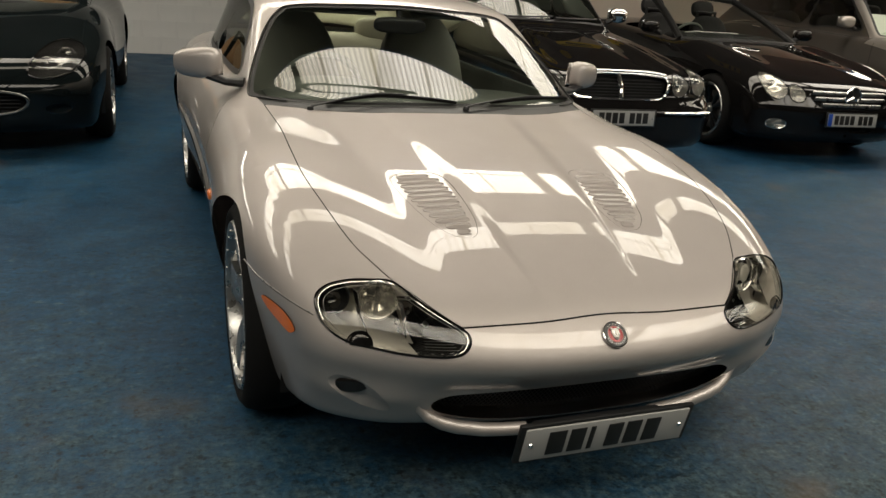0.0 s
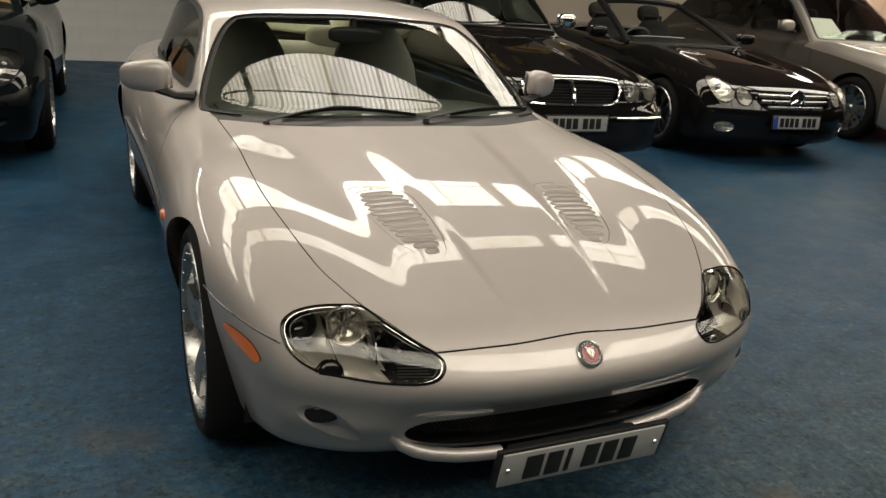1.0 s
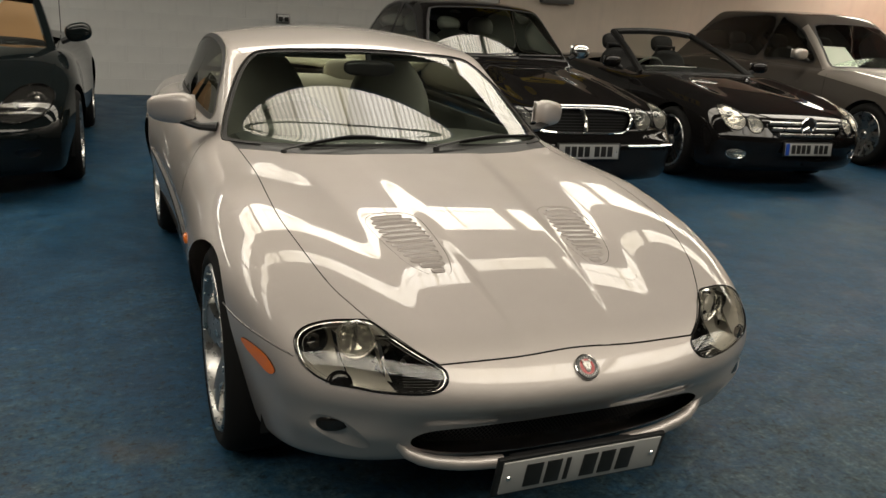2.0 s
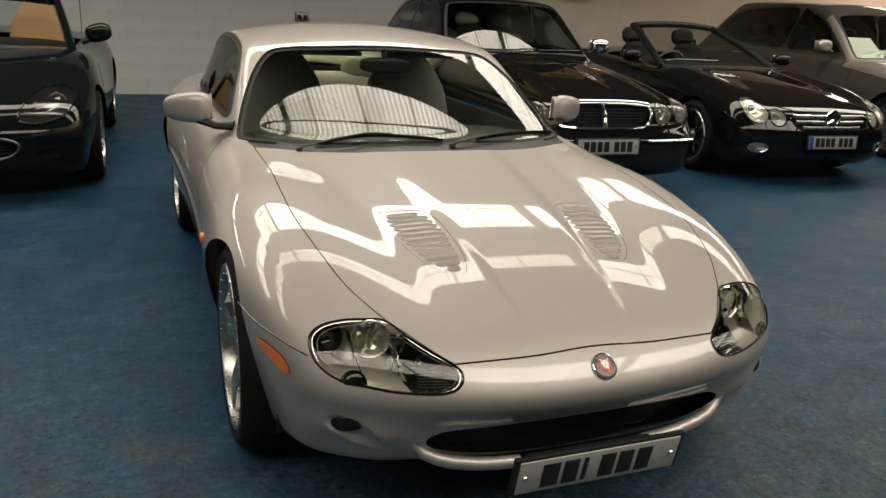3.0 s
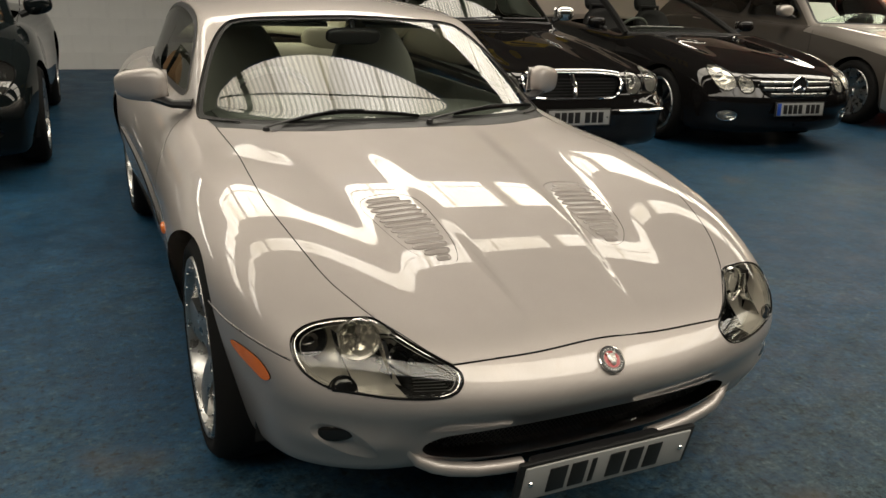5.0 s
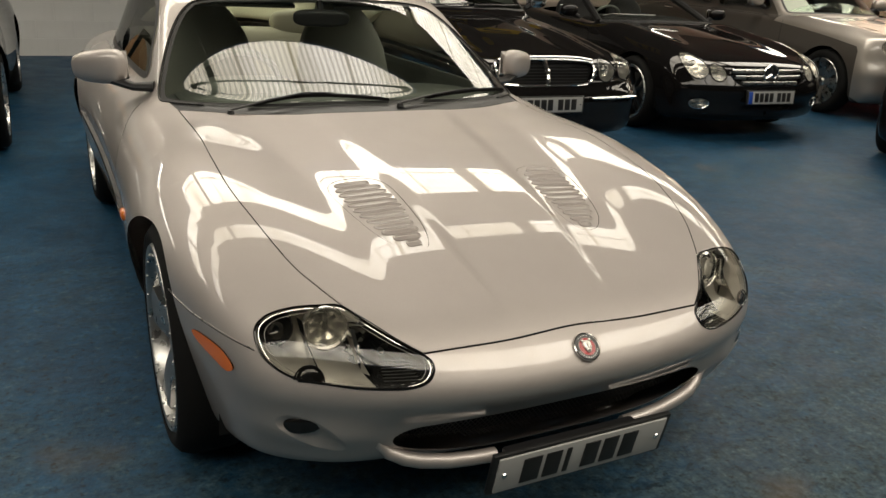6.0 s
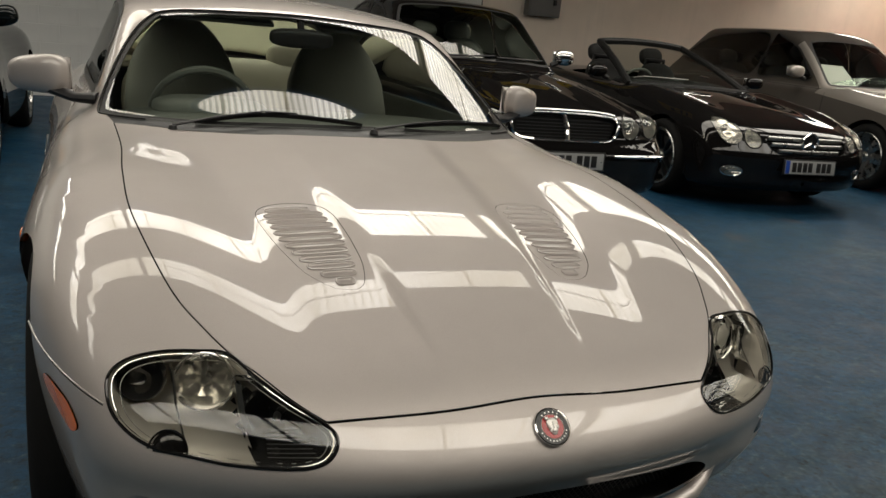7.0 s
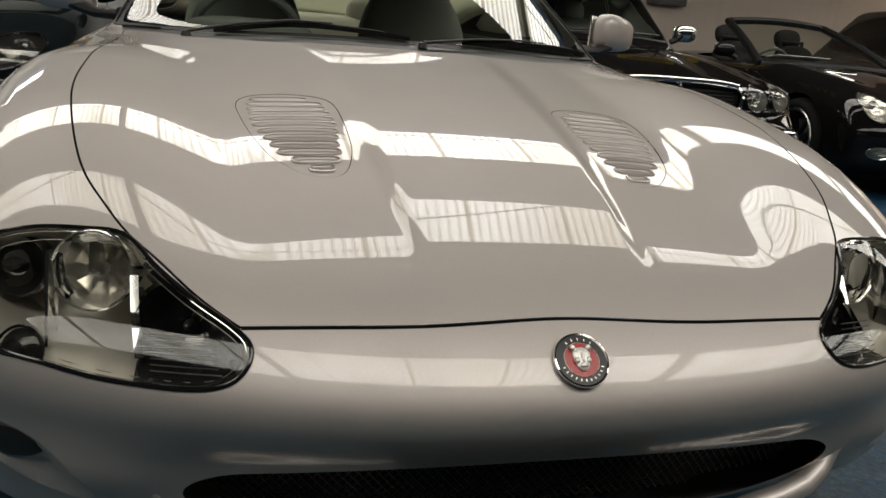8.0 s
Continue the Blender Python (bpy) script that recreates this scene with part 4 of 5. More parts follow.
    for slope, seg in runs:
        wires.append(tube(q[at:at + len(seg)] + (0, 0.045 + 0.001 * slope, 0), 0.0012, 4))
        at += len(seg)
    part("grille_mesh", join(*wires), MESH_WIRE, car, "black woven wire grille")
    for out in (-1, 1):
        lip = from_front(sh, [(out * x, z) for x, z in ((0.508, 0.354), (0.500, 0.328), (0.478, 0.306), (0.44, 0.291), (0.40, 0.280), (0.33, 0.268), (0.27, 0.261), (0.20, 0.258))])
        girth = np.array([0.006, 0.011, 0.016, 0.018, 0.019, 0.019, 0.019, 0.019])
        sink = np.array([1.9, 1.0, 0.4, 0.1, -0.15, -0.3, -0.3, -0.3])
        part("lower_lip", tube(lip - sh.normal(lip) * (girth * sink)[:, None] + np.stack([0 * girth, -0.020 * smooth_step(0.510, 0.440, np.abs(lip[:, 0])), 0 * girth - 0.009], 1), girth.tolist(), 12), SILVER, car, "rounded silver lip under the grille")
    # plate and badge
    bars = [(-0.155, 0.052), (-0.094, 0.046), (-0.05, 0.014), (0.02, 0.046), (0.078, 0.046), (0.138, 0.046)]
    plate(car, Matrix.Translation((-0.006, -0.014, 0.262)), 12, 0.50, bars)
    part("plate_bracket", shifted(block(0.40, 0.06, 0.08, 0.01), 0, 0.022, 0.245), BLACK, car)
    at = onto(np.array([(0.008, 0.034, 0.526)]))[0]
    nb = sh.normal(at[None])[0]
    turn = Vector(nb).to_track_quat("Z", "Y").to_matrix().to_4x4()
    m = Matrix.Translation(at + nb * 0.001) @ turn
    badge = part("badge", moved(lathe([(0.0355, 0.0), (0.037, 0.003), (0.0362, 0.006), (0.0345, 0.0068), (0.0335, 0.005)], 48, "z"), m), CHROME, car, "round red and black bonnet badge with chrome ring")
    part("badge_band", moved(lathe([(0.0336, 0.005), (0.0236, 0.0055)], 48, "z"), m), PLATE_BLACK, badge)
    part("badge_ring", moved(lathe([(0.0240, 0.0052), (0.0233, 0.0064), (0.0226, 0.0055)], 40, "z"), m), EMBLEM, badge)
    part("badge_disc", moved(lathe([(0.0228, 0.0055), (0.0, 0.006)], 40, "z"), m), BADGE_RED, badge)
    head = egg(0.0140, 0.0165, 0.0042, 2.6, 28, 12)
    head = [(x * (0.80 + 0.25 * y / 0.016), y, z) for x, y, z in head[0]], head[1]
    part("emblem_head", moved(head, m @ pose(0, 0, 0.0062)), EMBLEM, badge, "silver relief emblem")
    for name, x, y, *size in (("emblem_ear", -0.0105, 0.0150, 0.0038, 0.0040, 0.0030), ("emblem_ear", 0.0105, 0.0150, 0.0038, 0.0040, 0.0030), ("emblem_muzzle", 0.0, -0.0085, 0.0058, 0.0045, 0.0042), ("emblem_brow", 0.0, 0.002, 0.0028, 0.0085, 0.0040), ("emblem_cheek", -0.0075, -0.002, 0.0036, 0.0045, 0.0034), ("emblem_cheek", 0.0075, -0.002, 0.0036, 0.0045, 0.0034)):
        part(name, moved(egg(*size, 2.2, 14, 8), m @ pose(x, y, 0.0084)), EMBLEM, badge)
    for k in range(16):
        w = math.pi * (0.30 + 0.40 * k / 4) if k < 5 else math.pi * (1.12 + 0.76 * (k - 5) / 10)
        part("badge_mark", moved(block(0.0015, 0.0032, 0.0010, 0.0), m @ pose(0.0278 * math.cos(w), 0.0278 * math.sin(w), 0.0056, 0, 0, math.degrees(w) - 90)), ALLOY, badge)
    # mirrors
    for out in (-1, 1):
        g = egg(0.102, 0.048, 0.061, 3.2, 32, 18)
        v = [(x, y * (1.0 - 0.25 * max(x / 0.112, 0)), z * (1 - 0.18 * x / 0.112)) for x, y, z in g[0]]
        m = pose(0.908 * out, 1.90, 0.958) @ Matrix.Diagonal((out, 1, 1, 1)) @ pose(0, 0, 0, 0, 4, 34)
        mirror_part = part("door_mirror", moved((v, g[1]) if out > 0 else (v, [tuple(reversed(t)) for t in g[1]]), m), SILVER, car, "silver door mirror on a black foot")
        part("mirror_glass", moved(block(0.18, 0.006, 0.105, 0.002), m @ pose(0, 0.046, 0)), MIRROR, mirror_part)
        part("mirror_foot", tube([(0.73 * out, 1.80, 0.895), (0.80 * out, 1.825, 0.893), (0.88 * out, 1.87, 0.918)], [0.034, 0.026, 0.03], 10, False, 0.6), BLACK, mirror_part)
    # wipers lie along the foot of the screen
    for path, root in ((((-0.46, 1.485, 0.868), (-0.275, 1.49, 0.892), (-0.10, 1.465, 0.892), (0.064, 1.438, 0.882)), (-0.535, 1.44, 0.862)), (((0.22, 1.455, 0.882), (0.40, 1.520, 0.890), (0.535, 1.575, 0.890), (0.69, 1.645, 0.885)), (0.095, 1.40, 0.873))):
        q = onto(line_curve(path, 16))
        n = sh.normal(q)
        w = part("wiper", tube(q + n * 0.005, [0.003] + [0.0042] * 14 + [0.003], 6, False, 1.8), RUBBER, car, "black wiper resting along the foot of the screen")
        part("blade_frame", tube(q[2:14] + n[2:14] * 0.012, 0.0026, 6), BLACK, w)
        joint = q[6] + n[6] * 0.019
        base = onto(np.array([root]))[0] + (0, 0, 0.012)
        bend = (base + joint) / 2 + n[6] * 0.006
        part("wiper_arm", tube([base, bend, joint, q[9] + n[9] * 0.018], [0.007, 0.005, 0.004, 0.003], 8, False, 0.7), BLACK, w)
        part("wiper_pivot", moved(lathe([(0.0, 0.016), (0.011, 0.013), (0.014, 0.0)], 16, "z"), Matrix.Translation(base - Vector((0, 0, 0.014)))), BLACK, w)
    # side strip
    p = from_side(sh, [(y, 0.585 - 0.004 * (y - 1.3)) for y in np.linspace(1.27, 3.05, 24)])
    for out in (-1, 1):
        part("side_strip", tube(p * (out, 1, 1) + (0.004 * out, 0, 0), 0.008, 6, False, 0.6), CHROME, car)
    # cabin
    part("interior_tub", ([(x, y, z) for z in (0.24, 0.84) for y in (1.62, 3.95) for x in (-0.70, 0.70)], [(0, 1, 3, 2), (0, 2, 6, 4), (1, 5, 7, 3), (2, 3, 7, 6), (0, 4, 5, 1)]), DARK_TRIM, car, smooth=False)
    p, f, n = cut["body"]
    high = (p[f].mean(axis=1)[:, 2] > 1.0)
    used, back = np.unique(f[high], return_inverse=True)
    part("headlining", (p[used] - n[used] * 0.025, back.reshape(-1, 3)[:, ::-1], -n[used]), LINING, car)
    part("dashboard", join(*[shifted(egg(0.70, 0.20, 0.075, 3.6), 0, 1.84, 0.80), shifted(egg(0.20, 0.13, 0.05, 3), -0.36, 1.88, 0.865)]), DARK_TRIM, car)
    part("scuttle", join(*[shifted(block(0.34, 0.36, 0.02, 0.005), x, 1.62 + 0.42 * x * x, 0.845) for x in (-0.48, -0.16, 0.16, 0.48)]), DARK_TRIM, car)
    steering_wheel(car, -0.36, 2.08, 0.83)
    for x in (-0.36, 0.36):
        seat(car, x, 2.60, GREY_LEATHER, 0.27, 0.80, 18, False)
    part("rear_bench", join(shifted(egg(0.60, 0.09, 0.26, 3.2), 0, 3.42, 0.72, -22), shifted(egg(0.16, 0.05, 0.09, 3), -0.32, 3.50, 0.98, -20), shifted(egg(0.16, 0.05, 0.09, 3), 0.32, 3.50, 0.98, -20)), CREAM, car, "cream leather rear seats")
    part("rear_shelf", shifted(block(1.2, 0.55, 0.03, 0.01), 0, 3.76, 0.90), CREAM, car)
    for x in (-0.72, 0.72):
        part("door_card", shifted(block(0.03, 1.5, 0.34, 0.01), x, 2.5, 0.70), DARK_TRIM, car)
    part("rear_view_mirror", join(shifted(egg(0.125, 0.022, 0.036, 3.2), 0.0, 2.05, 1.135, 12), tube([(0, 2.06, 1.16), (0, 2.08, 1.20)], 0.014, 8)), BLACK, car)
    part("sun_visor", join(*[shifted(block(0.42, 0.14, 0.016, 0.006), x, 2.20, 1.19, 14) for x in (-0.30, 0.30)]), DARK_TRIM, car)
    for x in (-0.785, 0.785):
        for y in (0.82, 3.41):
            hub = wheel(car, x, y, 0.34, 0.34, 0.265, 0.20, (5, False), 0.0)
            for k in range(20):
                w = (k + 0.5) * math.pi / 10
                bolt = new('rim_bolt', BOLT)
                bolt.parent = hub
                bolt.matrix_local = pose(0.097, 0.238 * math.cos(w), 0.238 * math.sin(w))
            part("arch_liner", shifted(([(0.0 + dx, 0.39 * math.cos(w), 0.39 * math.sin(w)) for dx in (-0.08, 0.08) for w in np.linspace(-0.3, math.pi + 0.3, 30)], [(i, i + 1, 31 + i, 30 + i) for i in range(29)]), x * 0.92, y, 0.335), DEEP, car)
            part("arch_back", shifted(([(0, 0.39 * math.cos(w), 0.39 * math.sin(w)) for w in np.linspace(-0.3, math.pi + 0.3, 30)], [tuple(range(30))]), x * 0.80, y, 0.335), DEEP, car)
    return car


SMOKED = material("smoked_lens", (0.02, 0.02, 0.02), 0.08, 0.3, 1.0)
GLOSS_BLACK = material("gloss_black", (0.006, 0.006, 0.006), 0.10)
TINTED = sheer("tinted_glass", (0.76, 0.80, 0.76), 0.92, 1.5)
DARK_GLASS = sheer("dark_glass", (0.70, 0.76, 0.72), 0.22, 1.28)
THIN_GLASS = sheer("thin_glass", (0.86, 0.90, 0.86), 0.85, 1.3)
HOUSING = material("lamp_housing", (0.62, 0.60, 0.54), 0.42, 0.72)
PROJECTOR = material("projector_lens", (0.52, 0.53, 0.54), 0.06, 1.0)
MESH_WIRE = material("grille_wire", (0.11, 0.11, 0.115), 0.42, 0.5)
EMBLEM = material("badge_silver", (0.78, 0.76, 0.72), 0.4, 0.8)
bump(EMBLEM, grain(EMBLEM, place(EMBLEM), 420, 2.0), 0.5, 0.002)
BOLT = mesh_of("bolt", *lathe([(0.0, 0.006), (0.004, 0.005), (0.0045, 0.0)], 8), ALLOY)
build_coupe()


# ---- the other cars ----
def flat_wing(height, x, spread, start):
    return lambda a, y: height * smooth_step(start - 0.5, start, y) * (1 - smooth_step(1.4, 2.0, y)) * np.exp(-((a - x) / spread) ** 2)


def arch_swell(front, rear, amount=0.018):
    return lambda y, z: amount * (np.exp(-((y - front) / 0.42) ** 2 - ((z - 0.5) / 0.28) ** 2) + np.exp(-((y - rear) / 0.42) ** 2 - ((z - 0.5) / 0.28) ** 2))


def oval(x, z, rx, rz, turn=0.0, n=36):
    c, s = math.cos(radians(turn)), math.sin(radians(turn))
    return [(x + rx * math.cos(w) * c - rz * math.sin(w) * s, z + rx * math.cos(w) * s + rz * math.sin(w) * c) for w in np.linspace(0, 2 * math.pi, n, endpoint=False)]


def shell(car, sh, paint, axles, radius, lamps, mouth=None, screen=None, panes=(), cockpit=None, lines=(), rear=None, fogs=(), second=None):
    """Cuts and fits the body of a car: arches, lamps, grille opening, glass and shut lines."""
    un = sh.unroll
    regions = []
    lamp_polys = [un(from_front(sh, p)) for p in lamps]
    pane_polys = [un(from_side(sh, p)) for p in panes]
    seals = [strip(sh, from_side(sh, np.concatenate([p, p[:1]])), 0.012) for p in (np.array(q) for q in panes)]
    for side in (lambda p: p, flip):
        regions += [("lamp", side(p)) for p in lamp_polys]
        regions += [("fog", side(un(from_front(sh, p)))) for p in fogs]
        for y in axles:
            w = np.linspace(-0.2, math.pi + 0.2, 50)
            p = un(from_side(sh, np.stack([y + (radius + 0.035) * np.cos(w), radius + (radius + 0.035) * np.sin(w)], 1)))
            regions.append(("arch", side(np.concatenate([p, [(p[-1][0], 2.3), (p[0][0], 2.3)]]))))
        regions += [("seal", side(p)) for p in seals] + [("pane", side(p)) for p in pane_polys]
        regions += [("line", side(strip(sh, from_side(sh, line_curve(p, 24)), 0.003))) for p in lines if p[0][1] < 1.1 and len(p[0]) == 2]
    if mouth is not None:
        regions.append(("mouth", un(from_front(sh, mouth))))
    if screen is not None:
        p = from_front(sh, screen)
        regions += [("screen_seal", strip(sh, np.concatenate([p, p[:1]]), 0.014)), ("screen", un(p))]
    if rear is not None:
        regions.append(("rear", un(from_front(sh, rear, True))))
    if cockpit is not None:
        regions.append(("cockpit", un(from_top(sh, cockpit))))
    if second:
        for side in (lambda p: p, flip):
            regions.append(("crest", side(strip(sh, from_side(sh, line_curve([(1.80, 1.0), (2.05, 1.19), (2.25, 1.33), (2.50, 1.49)], 24)), 0.045))))
        edge = un(from_side(sh, np.concatenate([line_curve([(0.47, 0.24), (0.46, 0.5), (0.47, 0.72)], 14), line_curve([(0.50, 0.77), (0.8, 0.82), (1.2, 0.87), (1.80, 0.93)], 30)])))
        edge = np.concatenate([[(sh.y0 - 0.92, 2.6)], edge])
        regions.append(("crest", np.concatenate([edge, flip(edge)[::-1]])))
    s_steps = np.concatenate([np.linspace(sh.y0 - 0.6 * 1.55, sh.y0, 46), np.arange(sh.y0 + 0.03, sh.y1, 0.04), np.linspace(sh.y1, sh.y1 + 0.6 * 1.54, 22)])
    q_steps = np.concatenate([np.linspace(-math.pi, -1.9, 8)[:-1], np.linspace(-1.9, 1.9, 100), np.linspace(1.9, math.pi, 8)[1:]])
    cut = cut_skin(sh, regions, s_steps, q_steps)
    part("body", cut["body"], second or paint, car, "dark brown-grey lower body and roof" if second else "")
    if second:
        part("bonnet_panel", cut["crest"], paint, car, "silver bonnet, front wings and screen pillars")
    if "line" in cut:
        for g in split_sides(cut["line"]):
            part("shut_line", sunk(g, 0.006), GAP, car)
    if "pane" in cut:
        for g in split_sides(cut["pane"]):
            part("side_window", g, TINTED, car).visible_shadow = False
        for g in split_sides(cut["seal"]):
            part("window_seal", sunk(g, -0.002), BLACK, car)
    if "screen" in cut:
        part("windscreen", cut["screen"], GLASS, car).visible_shadow = False
        part("screen_seal", sunk(cut["screen_seal"], 0.001), BLACK, car)
    if "rear" in cut:
        part("rear_window", cut["rear"], TINTED, car).visible_shadow = False
    for y in axles:
        for out in (-1, 1):
            inner = sh.half(np.array(y)) * 0.66
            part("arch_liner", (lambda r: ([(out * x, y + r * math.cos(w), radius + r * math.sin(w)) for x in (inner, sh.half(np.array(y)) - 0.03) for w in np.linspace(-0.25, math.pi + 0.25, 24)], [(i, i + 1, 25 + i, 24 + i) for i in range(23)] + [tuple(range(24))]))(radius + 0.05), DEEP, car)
    return cut


def lamp_unit(car, g, balls, mat=None, edge=None):
    """A clear lamp: lens, housing and reflector bowls."""
    h = new("headlight")
    h.parent = car
    part("lens", g, LENS, h).visible_shadow = False
    part("housing", dish(g, 0.07, 0.05, (0, 1, 0)), mat or LAMP_SILVER, h)
    out = 1 if g[0][:, 0].mean() > 0 else -1
    for x, y, z, r in balls:
        b = part("reflector", moved(lathe([(r, 0.0), (r * 0.92, 0.004), (r * 0.7, 0.03), (r * 0.35, 0.045), (0, 0.05)], 24, "y"), Matrix.Translation((x * out, y, z)) @ pose(0, 0, 0, -4, 0, 10 * out)), REFLECTOR, h)
        part("projector", shifted(egg(r * 0.55, r * 0.4, r * 0.55, 2.0, 16, 10), x * out, y + 0.01, z), PROJECTOR, b)
    rim = sorted_rim(g)
    if rim is not None:
        part("rim_seal", tube(rim, 0.006, 6, True), edge or GLOSS_BLACK, h)
    return h


def sorted_rim(g):
    """The edge of a patch as one closed run of points."""
    count = {}
    for t in g[1]:
        for a, b in ((t[0], t[1]), (t[1], t[2]), (t[2], t[0])):
            k = (min(a, b), max(a, b))
            count[k] = count.get(k, 0) + 1
    nxt = {}
    for (a, b), c in count.items():
        if c == 1:
            nxt.setdefault(a, []).append(b)
            nxt.setdefault(b, []).append(a)
    if not nxt:
        return None
    run = [next(iter(nxt))]
    seen = {run[0]}
    while True:
        step = [k for k in nxt[run[-1]] if k not in seen]
        if not step:
            break
        run.append(step[0])
        seen.add(step[0])
    return g[0][run]


def screen_frame(car, sh, paint, y0, half0, z0, y1, half1, z1, bow):
    """A free-standing windscreen with its frame, for an open car."""
    def at(u, v):
        half, y, z = half0 + (half1 - half0) * v, y0 + (y1 - y0) * v, z0 + (z1 - z0) * v
        x = u * half
        return (x, y + bow * (x * x - half * half * 0) * (1 - 0.3 * v), z - 0.03 * u * u * v - 0.02 * u * u * (1 - v) + 0.02 * math.sin(math.pi * v))
    n, m = 24, 8
    v = [at(-1 + 2 * i / n, j / m) for j in range(m + 1) for i in range(n + 1)]
    f = [(j * (n + 1) + i, j * (n + 1) + i + 1, (j + 1) * (n + 1) + i + 1, (j + 1) * (n + 1) + i) for j in range(m) for i in range(n)]
    part("windscreen", (v, f), THIN_GLASS, car).visible_shadow = False
    edge = [at(-1, j / m) for j in range(m + 1)] + [at(-1 + 2 * i / n, 1) for i in range(1, n)] + [at(1, 1 - j / m) for j in range(m + 1)]
    part("screen_frame", tube(edge, 0.036, 8), paint, car)
    part("scuttle", tube([at(-1 + 2 * i / n, -0.02) for i in range(n + 1)], 0.035, 8), BLACK, car)


def door_mirror(car, x, y, z, mat, rx=0.10, rz=0.065, tilt=0):
    for out in (-1, 1):
        b = part("door_mirror", shifted(egg(rx, 0.06, rz, 2.6, 24, 14), x * out, y, z, 0, -tilt * out, -8 * out), mat, car)
        part("mirror_glass", shifted(block(rx * 1.6, 0.006, rz * 1.5, 0.002), x * out, y + 0.06, z, 0, -tilt * out, -8 * out), MIRROR, b)
        part("mirror_foot", tube([((x - rx * 1.25) * out, y + 0.01, z - rz * 1.1), ((x - rx * 0.5) * out, y, z - rz * 0.6)], 0.025, 8), BLACK, b)


def cabin(car, y0, y1, half, mat, low=0.32, seats=(), wheel_at=None, head=True, tall=0.66):
    part("interior_tub", ([(x, y, z) for z in (0.26, 0.88) for y in (y0, y1) for x in (-half, half)], [(0, 1, 3, 2), (0, 2, 6, 4), (1, 5, 7, 3), (2, 3, 7, 6), (0, 4, 5, 1)]), BLACK_TRIM, car, smooth=False)
    part("dashboard", shifted(egg(half, 0.2, 0.09, 3.6), 0, y0 + 0.25, 0.86), BLACK_TRIM, car)
    for x, y in seats:
        seat(car, x, y, mat, low, tall, 18, head)
    if wheel_at:
        steering_wheel(car, *wheel_at)


def saloon():
    """Black four-door saloon with twin round lamps and a chrome grille."""
    def wing(a, y):
        ridge = 0.024 * smooth_step(0.05, 0.4, y) * (1 - smooth_step(0.9, 1.7, y)) * (np.exp(-((a - 0.735) / 0.09) ** 2) + np.exp(-((a - 0.535) / 0.09) ** 2))
        power = 0.012 * smooth_step(0.2, 0.8, y) * (1 - smooth_step(1.4, 1.8, y)) * (1 - smooth_step(0.20, 0.32, a))
        return ridge + power
    sh = Shape(
        length=5.09, sill=0.18, span=(0.8, 4.3), spine=0.27,
        top=[(0.0, 0.66), (0.12, 0.735), (0.3, 0.785), (0.7, 0.86), (1.1, 0.915), (1.55, 0.965), (2.5, 1.0), (3.6, 1.02), (4.4, 1.0), (5.0, 0.93)],
        fall=spline([(0.0, 0.03), (0.5, 0.07), (1.5, 0.07), (3.5, 0.07), (5.0, 0.1)]), wing=wing, arch=arch_swell(0.92, 3.95),
        half=[(0.0, 0.84), (0.4, 0.90), (0.9, 0.93), (2.0, 0.934), (3.9, 0.93), (4.6, 0.90), (5.1, 0.84)],
        tumble=[(0.15, 0.95), (0.35, 0.985), (0.55, 1.0), (0.75, 0.985), (0.95, 0.93), (1.05, 0.90)],
        nose=[(0.15, 0.14), (0.24, 0.03), (0.36, 0.01), (0.48, 0.0), (0.53, 0.03), (0.58, 0.075), (0.70, 0.10), (0.80, 0.22)],
        tail=[(0.15, 0.12), (0.35, 0.02), (0.55, 0.0), (0.8, 0.04), (0.95, 0.14)],
        sweep=(0.34, 0.96, 0.3, 4.0), shoulder=0.035, round=0.018,
        roof=[(1.8, 1.40), (2.3, 1.48), (2.8, 1.505), (3.4, 1.48), (4.0, 1.34), (4.5, 1.12)],
        cabin=[(1.4, 0.80), (2.2, 0.80), (3.4, 0.79), (4.2, 0.70)], wind=(1.50, radians(38), 0.38, 0.0), back=(4.55, radians(28), 0.2), camber=0.12, lean=0.34, cabin_round=0.022, join=0.012)
    car = thing("saloon_car", pose(2.24, 3.52, 0, 0, 0, -2.1), "glossy black four-door saloon with chrome grille and round headlamps", "car", "parked cars")
    lamps = [oval(0.735, 0.690, 0.092, 0.092), oval(0.535, 0.672, 0.084, 0.084)]
    mouth = ring_loop([(0.0, 0.755), (0.30, 0.75), (0.405, 0.73), (0.42, 0.67), (0.38, 0.595), (0.25, 0.575), (0.0, 0.572), (-0.25, 0.575), (-0.38, 0.595), (-0.42, 0.67), (-0.405, 0.73), (-0.30, 0.75)], 100)
    screen = ring_loop([(0.0, 1.02), (0.4, 1.015), (0.66, 1.0), (0.70, 1.03), (0.66, 1.17), (0.59, 1.36), (0.52, 1.415), (0.25, 1.435), (0.0, 1.44), (-0.25, 1.435), (-0.52, 1.415), (-0.59, 1.36), (-0.66, 1.17), (-0.70, 1.03), (-0.66, 1.0), (-0.4, 1.015)], 100)
    panes = [ring_loop([(1.98, 1.035), (2.2, 1.19), (2.45, 1.35), (2.75, 1.41), (2.86, 1.40), (2.88, 1.05), (2.5, 1.03)], 50), ring_loop([(2.98, 1.05), (2.97, 1.40), (3.3, 1.395), (3.65, 1.30), (3.95, 1.12), (3.9, 1.06), (3.4, 1.05)], 50)]
    back = ring_loop([(0.0, 1.10), (0.5, 1.10), (0.46, 1.28), (0.0, 1.32), (-0.46, 1.28), (-0.5, 1.10)], 50)
